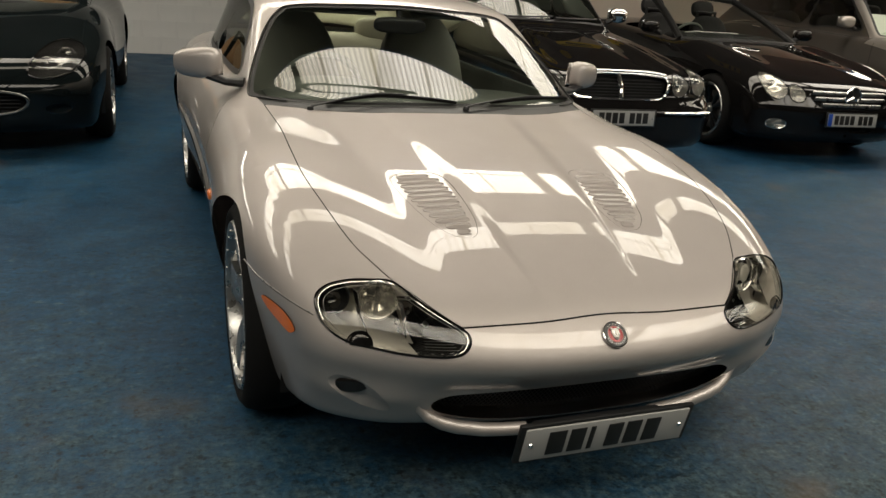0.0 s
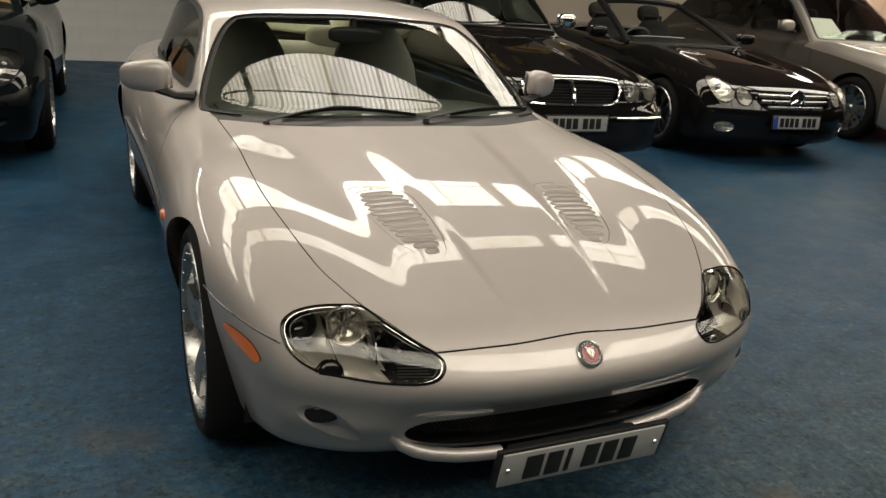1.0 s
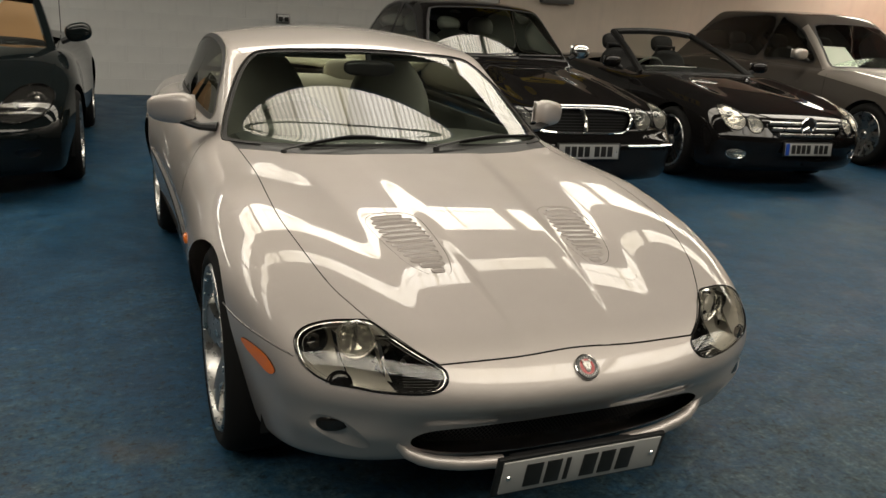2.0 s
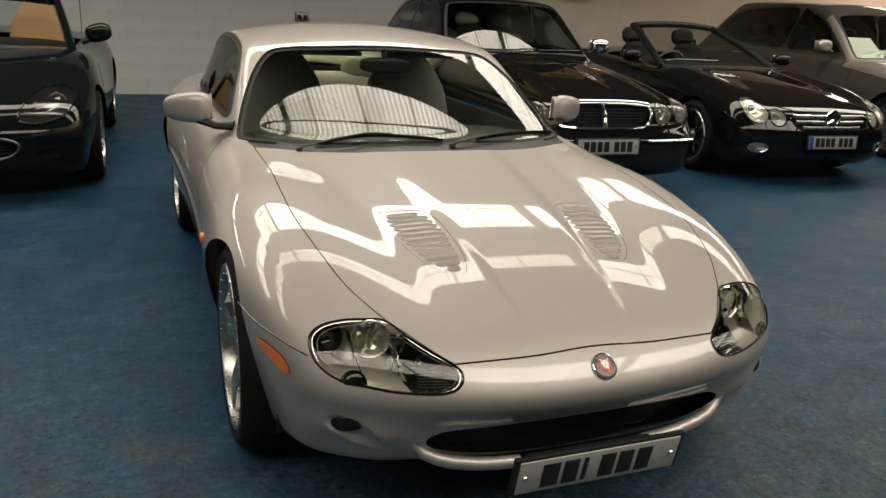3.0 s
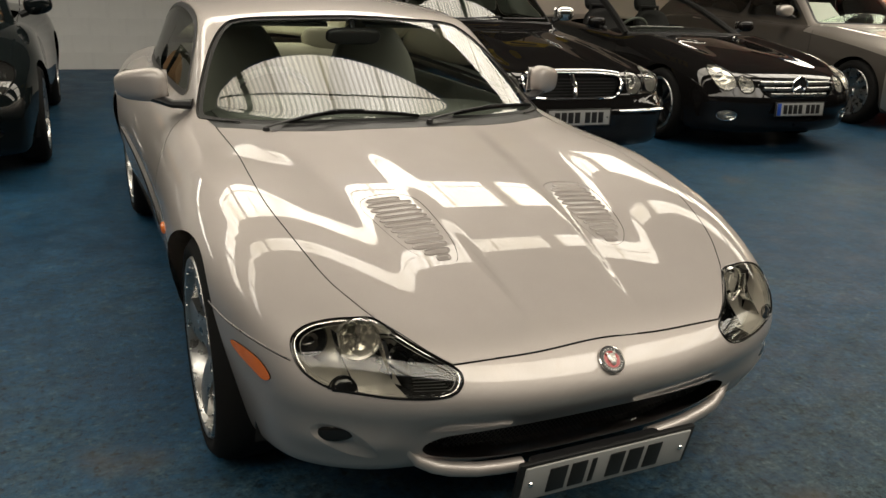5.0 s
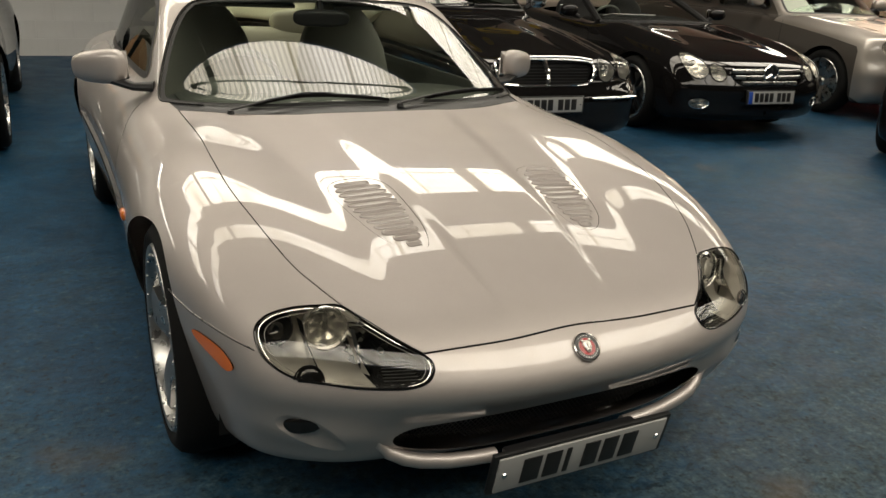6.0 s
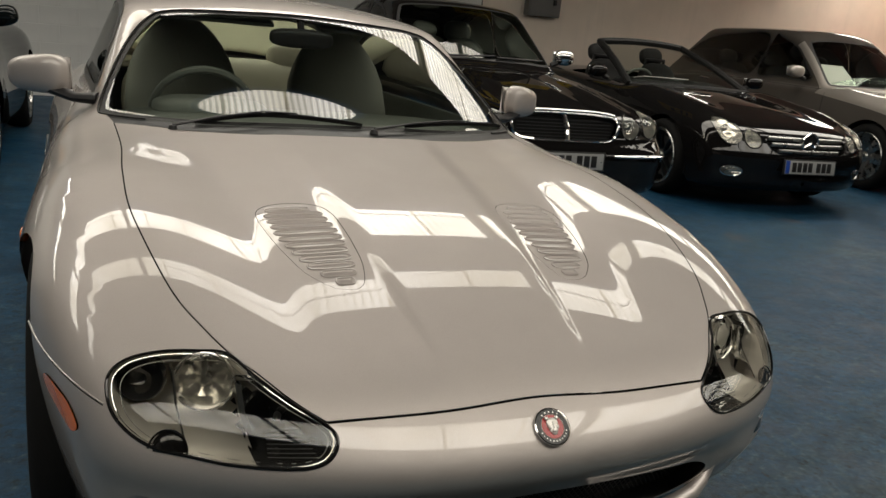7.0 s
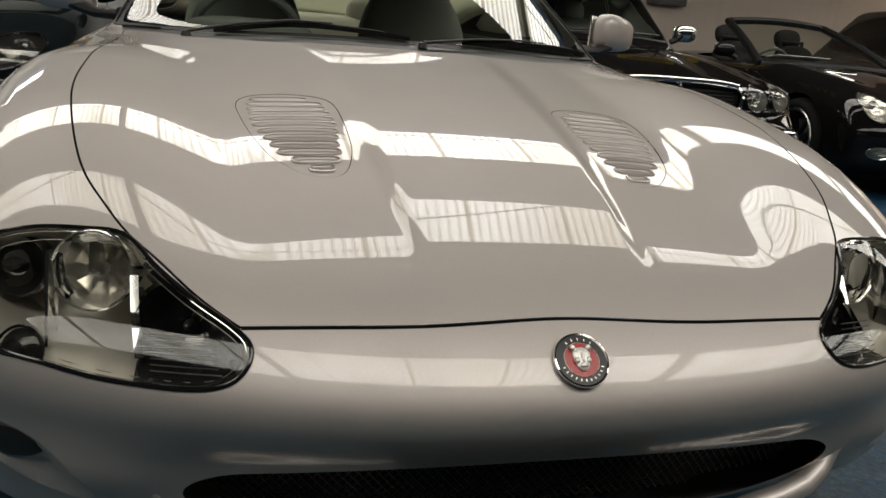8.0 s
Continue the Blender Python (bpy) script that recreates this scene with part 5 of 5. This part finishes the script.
    cut = shell(car, sh, BLACK_PAINT, (0.92, 3.95), 0.335, lamps, mouth, screen, panes, rear=back, lines=[[(1.62, 0.93), (1.58, 0.6), (1.6, 0.25)]])
    for g in split_sides(cut["lamp"]):
        for pick in (np.abs(g[0][g[1]].mean(axis=1)[:, 0]) > 0.635, np.abs(g[0][g[1]].mean(axis=1)[:, 0]) <= 0.635):
            used, b = np.unique(g[1][pick], return_inverse=True)
            one = (g[0][used], b.reshape(-1, 3), g[2][used])
            c = one[0].mean(axis=0)
            lamp_unit(car, one, [(abs(c[0]), c[1] + 0.02, c[2], 0.055)], DIM_SILVER)
    g = cut["mouth"]
    part("grille_back", (g[0] + (0, 0.05, 0), g[1]), DEEP, car)
    rim = sorted_rim(g)
    part("grille_surround", tube(rim, 0.012, 8, True), CHROME, car, "polished chrome grille surround")
    top = [(x, 0.752 - 0.02 * (x / 0.4) ** 4) for x in np.linspace(-0.40, 0.40, 24)]
    part("grille_crown", tube(from_front(sh, top) + (0, -0.012, 0.004), 0.030, 10, False, 0.8), CHROME, car)
    part("grille_post", tube(from_front(sh, [(0, 0.575), (0, 0.66), (0, 0.75)]) + (0, -0.008, 0), 0.018, 8), CHROME, car)
    for k in range(7):
        z = 0.595 + 0.022 * k
        part("grille_bar", tube(from_front(sh, [(x, z) for x in np.linspace(-0.37, 0.37, 12)]) + (0, 0.02, 0), 0.003, 5), DARKENED_ALLOY, car)
    for out in (-1, 1):
        part("bumper_blade", tube(from_front(sh, [(out * x, 0.42) for x in np.linspace(0.34, 0.80, 14)]) + (0, -0.016, 0.065), 0.022, 8, False, 0.6), CHROME, car, "chrome bumper blade")
    plate(car, Matrix.Translation((0, -0.012, 0.445)), -3, 0.52, [(-0.19 + 0.057 * k + (0.03 if k > 3 else 0), 0.044) for k in range(7)])
    door_mirror(car, 0.985, 1.98, 1.08, CHROME, 0.095, 0.07)
    cabin(car, 1.75, 4.3, 0.74, DARK_TRIM, 0.40, [(-0.37, 2.75), (0.37, 2.75), (-0.36, 3.7), (0.36, 3.7)], (-0.37, 2.2, 0.95))
    part("wiper", tube(from_front(sh, [(x, 1.035 + 0.015 * math.sin(4 * x)) for x in np.linspace(-0.55, 0.1, 10)]) + (0, -0.012, 0.012), 0.009, 6), BLACK, car)
    part("wiper", tube(from_front(sh, [(x, 1.03) for x in np.linspace(0.12, 0.62, 10)]) + (0, -0.012, 0.012), 0.009, 6), BLACK, car)
    for x in (-0.83, 0.83):
        for y in (0.92, 3.95):
            wheel(car, x, y, 0.335, 0.335, 0.24, 0.2, (10, False))
    return car


def roadster():
    """Black open two-seater with a three-bar grille."""
    sh = Shape(
        length=4.53, sill=0.17, span=(0.75, 3.8), spine=0.26,
        top=[(0.0, 0.60), (0.1, 0.665), (0.25, 0.72), (0.6, 0.80), (1.0, 0.855), (1.45, 0.90), (2.2, 0.93), (3.2, 0.97), (4.0, 0.96), (4.5, 0.86)],
        fall=spline([(0.0, 0.03), (0.4, 0.08), (1.2, 0.09), (2.5, 0.06), (4.5, 0.1)]), wing=flat_wing(0.055, 0.68, 0.17, 0.7), arch=arch_swell(0.86, 3.42),
        half=[(0.0, 0.80), (0.35, 0.86), (0.9, 0.905), (2.0, 0.90), (3.4, 0.907), (4.1, 0.88), (4.5, 0.80)],
        tumble=[(0.15, 0.95), (0.3, 0.98), (0.5, 1.0), (0.7, 0.985), (0.85, 0.94), (1.0, 0.88)],
        nose=[(0.15, 0.14), (0.22, 0.05), (0.33, 0.02), (0.47, 0.0), (0.55, 0.03), (0.66, 0.10), (0.75, 0.25)],
        tail=[(0.15, 0.12), (0.35, 0.02), (0.55, 0.0), (0.8, 0.05), (0.95, 0.18)],
        sweep=(0.48, 0.92, 0.4, 2.5), shoulder=0.04, round=0.02)
    car = thing("open_roadster", pose(4.72, 3.73, 0, 0, 0, -4.1), "glossy black open two-seat roadster with silver grille bars", "car", "parked cars")
    lamps = [oval(0.680, 0.645, 0.090, 0.098), oval(0.518, 0.602, 0.070, 0.070)]
    mouth = ring_loop([(0.0, 0.645), (0.25, 0.64), (0.38, 0.625), (0.41, 0.59), (0.36, 0.53), (0.28, 0.505), (0.0, 0.50), (-0.28, 0.505), (-0.36, 0.53), (-0.41, 0.59), (-0.38, 0.625), (-0.25, 0.64)], 80)
    pit = ring_loop([(0.0, 1.9), (0.55, 1.93), (0.66, 2.05), (0.68, 2.7), (0.62, 3.1), (0.0, 3.15), (-0.62, 3.1), (-0.68, 2.7), (-0.66, 2.05), (-0.55, 1.93)], 60)
    fog = [oval(0.66, 0.335, 0.075, 0.042)]
    cut = shell(car, sh, BLACK_PAINT, (0.86, 3.42), 0.33, lamps, mouth, cockpit=pit, fogs=fog, lines=[[(1.75, 0.86), (1.66, 0.6), (1.68, 0.25)]])
    for g in split_sides(cut["lamp"]):
        for pick in (np.abs(g[0][g[1]].mean(axis=1)[:, 0]) > 0.589, np.abs(g[0][g[1]].mean(axis=1)[:, 0]) <= 0.589):
            used, b = np.unique(g[1][pick], return_inverse=True)
            one = (g[0][used], b.reshape(-1, 3), g[2][used])
            c = one[0].mean(axis=0)
            lamp_unit(car, one, [(abs(c[0]), c[1] + 0.02, c[2], 0.045)], LAMP_SILVER)
    for g in split_sides(cut["fog"]):
        f = part("fog_lens", g, LENS, car)
        part("fog_bowl", dish(g, 0.03, 0.03, (0, 1, 0)), REFLECTOR, f)
        part("fog_ring", tube(sorted_rim(g), 0.006, 6, True), CHROME, f)
    g = cut["mouth"]
    part("grille_back", (g[0] + (0, 0.05, 0), g[1]), DEEP, car)
    part("grille_surround", tube(sorted_rim(g), 0.006, 6, True), GLOSS_BLACK, car)
    for k in range(3):
        z = 0.526 + 0.047 * k
        half = (0.31, 0.37, 0.385)[k]
        part("grille_bar", tube(from_front(sh, [(x, z) for x in np.linspace(-half, half, 16)]) + (0, 0.006, 0), 0.016, 8, False, 1.1), ALLOY, car, "silver grille bar")
    c = from_front(sh, [(0, 0.60)])[0]
    ring = part("grille_emblem", shifted(join(tube([(0.078 * math.cos(w), 0, 0.078 * math.sin(w)) for w in np.linspace(0, 2 * math.pi, 40, endpoint=False)], 0.009, 8, True)), c[0], c[1] - 0.02, c[2]), CHROME, car, "round chrome emblem")
    part("emblem_disc", shifted(lathe([(0.0, 0.0), (0.074, 0.0)], 32, "y"), c[0], c[1] - 0.012, c[2]), BLACK, ring)
    for k in range(3):
        w = math.pi / 2 + k * 2 * math.pi / 3
        part("emblem_spoke", shifted(tube([(0, 0, 0), (0.074 * math.cos(w), 0, 0.074 * math.sin(w))], [0.016, 0.004], 6), c[0], c[1] - 0.02, c[2]), CHROME, ring)
    plate(car, Matrix.Translation((0.0, -0.008, 0.405)), -5, 0.52, [(-0.17 + 0.056 * k + (0.03 if k > 3 else 0), 0.043) for k in range(7)], True)
    screen_frame(car, sh, FRAME_BLACK, 1.66, 0.71, 0.905, 2.72, 0.53, 1.30, 0.24)
    door_mirror(car, 0.96, 1.98, 0.985, BLACK_PAINT, 0.10, 0.06)
    cabin(car, 1.85, 3.2, 0.68, BLACK_TRIM, 0.32, [(-0.34, 2.68), (0.34, 2.68)], (-0.34, 2.25, 0.86))
    for x in (-0.34, 0.34):
        part("roll_hoop", tube([(x - 0.13, 2.98, 0.92), (x - 0.12, 2.97, 1.12), (x + 0.12, 2.97, 1.12), (x + 0.13, 2.98, 0.92)], 0.02, 8), BLACK, car)
    for out in (-1, 1):
        for k in range(3):
            p = from_top(sh, [(out * (0.20 + 0.05 * k), 1.16 + 0.05 * k), (out * (0.30 + 0.05 * k), 1.20 + 0.05 * k)])
            part("bonnet_fin", tube(p + (0, 0, 0.004), 0.010, 6, False, 0.6), CHROME, car)
    part("scuttle_paper", shifted(block(0.52, 0.20, 0.006, 0.002), -0.34, 1.80, 0.962, -8), PAPER, car, "white sheet lying on the dashboard")
    for x in (-0.80, 0.80):
        for y in (0.86, 3.42):
            # shade under the arches is put into the spokes' darkened colour
            wheel(car, x, y, 0.33, 0.33, 0.245, 0.2, (5, True), 0.0, DARKENED_ALLOY)
    return car


def spyder():
    """Dark green open car with tan seats."""
    sh = Shape(
        length=4.35, sill=0.16, span=(0.75, 3.6), spine=0.25,
        top=[(0.0, 0.56), (0.1, 0.625), (0.25, 0.685), (0.6, 0.78), (1.0, 0.85), (1.4, 0.90), (2.2, 0.92), (3.2, 0.95), (3.9, 0.93), (4.3, 0.82)],
        fall=spline([(0.0, 0.03), (0.4, 0.06), (1.2, 0.06), (2.5, 0.05), (4.3, 0.1)]), wing=flat_wing(0.03, 0.62, 0.30, 1.0), arch=arch_swell(0.86, 3.3, 0.03),
        half=[(0.0, 0.78), (0.35, 0.85), (0.9, 0.91), (2.0, 0.89), (3.3, 0.92), (4.0, 0.87), (4.3, 0.78)],
        tumble=[(0.15, 0.95), (0.3, 0.98), (0.5, 1.0), (0.7, 0.985), (0.85, 0.95), (1.0, 0.88)],
        nose=[(0.15, 0.14), (0.22, 0.05), (0.33, 0.02), (0.45, 0.0), (0.53, 0.03), (0.64, 0.11), (0.75, 0.26)],
        tail=[(0.15, 0.12), (0.35, 0.02), (0.55, 0.0), (0.75, 0.05), (0.9, 0.18)],
        sweep=(0.50, 0.92, 0.4, 2.4), shoulder=0.05, round=0.02)
    car = thing("open_spyder", pose(-2.25, 4.07, 0, 0, 0, -1.8), "dark green open sports car with tan leather seats", "car", "parked cars")
    lamps = [ring_loop([(0.455, 0.575), (0.50, 0.535), (0.60, 0.535), (0.715, 0.575), (0.775, 0.645), (0.765, 0.70), (0.69, 0.735), (0.58, 0.725), (0.50, 0.67)], 60)]
    mouth = ring_loop([(0.0, 0.46), (0.28, 0.455), (0.42, 0.43), (0.45, 0.38), (0.38, 0.325), (0.2, 0.30), (0.0, 0.295), (-0.2, 0.30), (-0.38, 0.325), (-0.45, 0.38), (-0.42, 0.43), (-0.28, 0.455)], 80)
    pit = ring_loop([(0.0, 1.78), (0.55, 1.82), (0.66, 1.95), (0.68, 2.5), (0.62, 2.85), (0.0, 2.9), (-0.62, 2.85), (-0.68, 2.5), (-0.66, 1.95), (-0.55, 1.82)], 60)
    cut = shell(car, sh, GREEN_PAINT, (0.86, 3.3), 0.335, lamps, mouth, cockpit=pit, fogs=[oval(0.62, 0.335, 0.075, 0.035)], lines=[[(1.7, 0.86), (1.62, 0.6), (1.64, 0.25)]])
    for g in split_sides(cut["lamp"]):
        lamp_unit(car, g, [(0.67, 0.36, 0.645, 0.062), (0.55, 0.24, 0.60, 0.045)], SMOKED)
    for g in split_sides(cut["fog"]):
        f = part("fog_lens", g, LENS, car)
        part("fog_bowl", dish(g, 0.03, 0.03, (0, 1, 0)), BLACK, f)
    g = cut["mouth"]
    part("grille_back", (g[0] + (0, 0.06, 0), g[1]), DEEP, car)
    part("grille_surround", tube(sorted_rim(g), 0.009, 8, True), DIM_SILVER, car, "dull silver ring round the grille mouth")
    for k in range(6):
        z = 0.32 + 0.024 * k
        part("grille_bar", tube(from_front(sh, [(x, z) for x in np.linspace(-0.40, 0.40, 10)]) + (0, 0.04, 0), 0.004, 5), BLACK, car)
    screen_frame(car, sh, GREEN_PAINT, 1.38, 0.70, 0.885, 2.02, 0.56, 1.28, 0.30)
    door_mirror(car, 0.885, 1.78, 1.025, GREEN_PAINT, 0.105, 0.075, 14)
    cabin(car, 1.72, 2.95, 0.68, TAN, 0.33, [(-0.35, 2.45), (0.35, 2.45)], (-0.35, 2.05, 0.86), False, 0.82)
    part("aerial", tube([(0.66, 3.2, 0.93), (0.655, 3.28, 1.35)], 0.004, 6), BLACK, car)
    for x in (-0.81, 0.81):
        for y in (0.86, 3.3):
            wheel(car, x, y, 0.335, 0.335, 0.245, 0.2, (7, True))
    return car


def limousine(name, m, label, paint, second=None):
    """A large grey saloon with a two-tone body."""
    sh = Shape(
        length=5.72, sill=0.18, span=(0.8, 4.8), spine=0.27,
        top=[(0.0, 0.84), (0.12, 0.885), (0.3, 0.915), (0.7, 0.95), (1.1, 0.98), (1.6, 1.012), (2.5, 1.03), (3.7, 1.05), (4.6, 1.02), (5.2, 0.92)],
        fall=spline([(0.0, 0.03), (0.5, 0.08), (1.5, 0.07), (3.5, 0.07), (5.2, 0.1)]), wing=flat_wing(0.05, 0.74, 0.16, 0.8), arch=arch_swell(0.88, 4.30, 0.025),
        half=[(0.0, 0.86), (0.4, 0.93), (0.9, 0.965), (2.0, 0.96), (3.9, 0.97), (4.7, 0.93), (5.3, 0.85)],
        tumble=[(0.15, 0.95), (0.35, 0.985), (0.55, 1.0), (0.75, 0.985), (0.95, 0.94), (1.08, 0.90)],
        nose=[(0.15, 0.20), (0.24, 0.10), (0.4, 0.07), (0.52, 0.06), (0.62, 0.09), (0.74, 0.11), (0.88, 0.16)],
        tail=[(0.15, 0.12), (0.35, 0.02), (0.55, 0.0), (0.8, 0.05), (1.0, 0.2)],
        sweep=(0.46, 0.98, 0.36, 2.6), shoulder=0.022, round=0.02,
        roof=[(1.9, 1.53), (2.4, 1.63), (3.0, 1.67), (3.9, 1.67), (4.5, 1.65), (5.0, 1.58), (5.5, 1.38)],
        cabin=[(1.5, 0.85), (2.3, 0.85), (3.8, 0.84), (4.9, 0.72)], wind=(1.55, radians(33), 0.38, 0.0), back=(5.55, radians(38), 0.2), camber=0.12, lean=0.36, cabin_round=0.022, join=0.012)
    car = thing(name, m, label, "car", "parked cars")
    lamps = [oval(0.72, 0.78, 0.085, 0.075), oval(0.54, 0.79, 0.05, 0.05)]
    mouth = ring_loop([(0.0, 0.83), (0.30, 0.825), (0.36, 0.80), (0.36, 0.55), (0.28, 0.52), (0.0, 0.515), (-0.28, 0.52), (-0.36, 0.55), (-0.36, 0.80), (-0.30, 0.825)], 80)
    screen = ring_loop([(0.0, 1.045), (0.4, 1.04), (0.68, 1.03), (0.72, 1.06), (0.67, 1.20), (0.575, 1.45), (0.50, 1.51), (0.25, 1.535), (0.0, 1.54), (-0.25, 1.535), (-0.50, 1.51), (-0.575, 1.45), (-0.67, 1.20), (-0.72, 1.06), (-0.68, 1.03), (-0.4, 1.04)], 100)
    panes = [ring_loop([(2.05, 1.065), (2.25, 1.25), (2.5, 1.43), (2.85, 1.55), (2.98, 1.555), (3.0, 1.08), (2.6, 1.065)], 50), ring_loop([(3.10, 1.08), (3.08, 1.56), (3.7, 1.57), (4.4, 1.49), (4.85, 1.26), (4.7, 1.12), (3.6, 1.08)], 50)]
    back = ring_loop([(0.0, 1.12), (0.5, 1.12), (0.46, 1.30), (0.0, 1.34), (-0.46, 1.30), (-0.5, 1.12)], 50)
    cut = shell(car, sh, paint, (0.88, 4.30), 0.35, lamps, mouth, screen, panes, rear=back, lines=[[(1.66, 0.95), (1.6, 0.6), (1.62, 0.25)], [(3.04, 1.02), (3.05, 0.7), (3.03, 0.25)]], second=second)
    for g in split_sides(cut["lamp"]):
        for pick in (np.abs(g[0][g[1]].mean(axis=1)[:, 0]) > 0.58, np.abs(g[0][g[1]].mean(axis=1)[:, 0]) <= 0.58):
            used, b = np.unique(g[1][pick], return_inverse=True)
            one = (g[0][used], b.reshape(-1, 3), g[2][used])
            c = one[0].mean(axis=0)
            lamp_unit(car, one, [(abs(c[0]), c[1] + 0.02, c[2], 0.05)])
    g = cut["mouth"]
    part("grille_back", (g[0] + (0, 0.05, 0), g[1]), DEEP, car)
    part("grille_surround", tube(sorted_rim(g), 0.014, 8, True), CHROME, car)
    for k in range(-6, 7):
        part("grille_bar", tube(from_front(sh, [(k * 0.05, z) for z in np.linspace(0.53, 0.81, 6)]) + (0, 0.02, 0), 0.004, 5), CHROME, car)
    door_mirror(car, 1.03, 2.02, 1.15, paint, 0.12, 0.07)
    cabin(car, 1.8, 4.5, 0.76, BLACK_TRIM, 0.42, [(-0.38, 2.85), (0.38, 2.85), (-0.36, 3.8), (0.36, 3.8)], (-0.38, 2.3, 0.98))
    part("scuttle_paper", shifted(block(0.46, 0.42, 0.006, 0.002), -0.40, 2.06, 1.13, 36), PAPER, car, "white sheet behind the windscreen")
    for x in (-0.86, 0.86):
        for y in (0.88, 4.30):
            wheel(car, x, y, 0.35, 0.35, 0.25, 0.21, (8, False))
    for y in (2.75, 3.75):
        for out in (-1, 1):
            p = from_side(sh, [(y, 0.94), (y + 0.2, 0.945)], out)
            part("door_handle", tube(p + (0.018 * out, 0, 0), 0.011, 8), CHROME, car)
    return car


saloon()
roadster()
spyder()
limousine("limousine_car", pose(7.64, 3.92, 0, 0, 0, -5.4), "large two-tone silver and dark grey luxury saloon", GREY_PAINT, DARK_GREY_PAINT)
limousine("dark_saloon", pose(5.08, 1.93, 0, 0, 0, -69), "dark saloon at the edge of the parking row", BLACK_PAINT)
limousine("red_saloon", pose(12.3, 5.4, 0) @ Matrix.Diagonal((0.94, 0.86, 0.76, 1)), "low red saloon parked beyond the grey one", RED_PAINT)


# ---- small things on the walls and under the roof ----
def socket_box(x, z):
    t = thing("socket_outlet", pose(x, ROOM_Y[1], z), "grey metal twin socket on the white wall", "socket")
    part("back_box", block(0.19, 0.045, 0.12, 0.008, (0, -0.0225, 0)), STEEL, t)
    part("face_plate", block(0.17, 0.008, 0.10, 0.003, (0, -0.049, 0)), ALLOY, t)
    for dx in (-0.042, 0.042):
        part("outlet", block(0.055, 0.006, 0.06, 0.002, (dx, -0.055, -0.008)), BLACK, t)
    return t


def fuse_box(x, z):
    t = thing("fuse_box", pose(x, ROOM_Y[1], z), "dark grey steel fuse box fixed to the wall", "fuse box")
    part("cabinet", block(0.55, 0.16, 0.42, 0.012, (0, -0.08, 0)), STEEL, t)
    part("lid", block(0.50, 0.012, 0.37, 0.004, (0, -0.166, 0)), STEEL, t)
    part("switch", block(0.04, 0.05, 0.08, 0.006, (0.15, -0.19, 0)), BLACK, t)
    part("cable_pipe", tube([(0.1, -0.06, 0.2), (0.1, -0.06, 1.4)], 0.016, 8), STEEL, t)
    return t


def hanging_sign(x, y, z):
    t = thing("hanging_sign", pose(x, y, z, -18), "yellow sign board with dark bars hung under the roof", "sign")
    part("board", block(0.95, 1.25, 0.03, 0.006), YELLOW, t)
    for k, half in enumerate((0.30, 0.36, 0.24)):
        part("text_bar", block(half * 2, 0.11, 0.004, 0.0, (0, -0.32 + 0.30 * k, -0.017)), PLATE_BLACK, t)
    for dx in (-0.4, 0.4):
        part("hanger", tube([(dx, 0, 0.015), (dx, 0.12, 0.50)], 0.008, 8), STEEL, t)
    return t


def eaves_sign(x, y, z):
    t = thing("eaves_sign", pose(x, y, z), "yellow board with dark bars hung before the back wall", "sign")
    part("board", block(1.0, 0.02, 0.50, 0.004), YELLOW, t)
    for k, half in enumerate((0.34, 0.26)):
        part("text_bar", block(half * 2, 0.004, 0.10, 0.0, (0, -0.012, 0.10 - 0.19 * k)), PLATE_BLACK, t)
    for dx in (-0.4, 0.4):
        part("hanger", tube([(dx, 0, 0.24), (dx, 0, roof_z(y) - z)], 0.006, 6), STEEL, t)
    return t


socket_box(1.25, 1.10)
fuse_box(5.57, 1.78)
hanging_sign(3.5, 6.9, 3.35)
eaves_sign(4.95, 8.75, 2.76)
for x in (4.6, 6.7, 8.7, 10.4):
    tagged(part("wall_joint", tube([(x, ROOM_Y[1] - 0.004, 0.0), (x, ROOM_Y[1] - 0.004, 3.1)], 0.012, 6), STEEL), "thin dark joint strip between wall panels", "trim", "wall joints", "structure")
tagged(part("wall_facing", block(ROOM_X[1] - 4.6, 0.02, 3.2, 0.0, ((ROOM_X[1] + 4.6) / 2, ROOM_Y[1] - 0.006, 1.6)), WALL_WARM, smooth=False), "cream wall panelling on the back wall", "wall", kind="structure")

# painted blocks of the back wall, each a little proud of its mortar joints
BLOCK = mesh_of("block", *shifted(block(0.4375, 0.024, 0.2125, 0.003, segments=1), 0, 0, 0), WALL, smooth=False)
for row in range(11):
    for col in range(21):
        x = -4.55 + 0.44 * col + (0.22 if row % 2 else 0.0)
        brick = new("block", BLOCK)
        brick.parent = wall_n
        brick.matrix_local = pose(x, ROOM_Y[1] + 0.0088 + 0.001 * random.random(), 0.1075 + 0.215 * row)
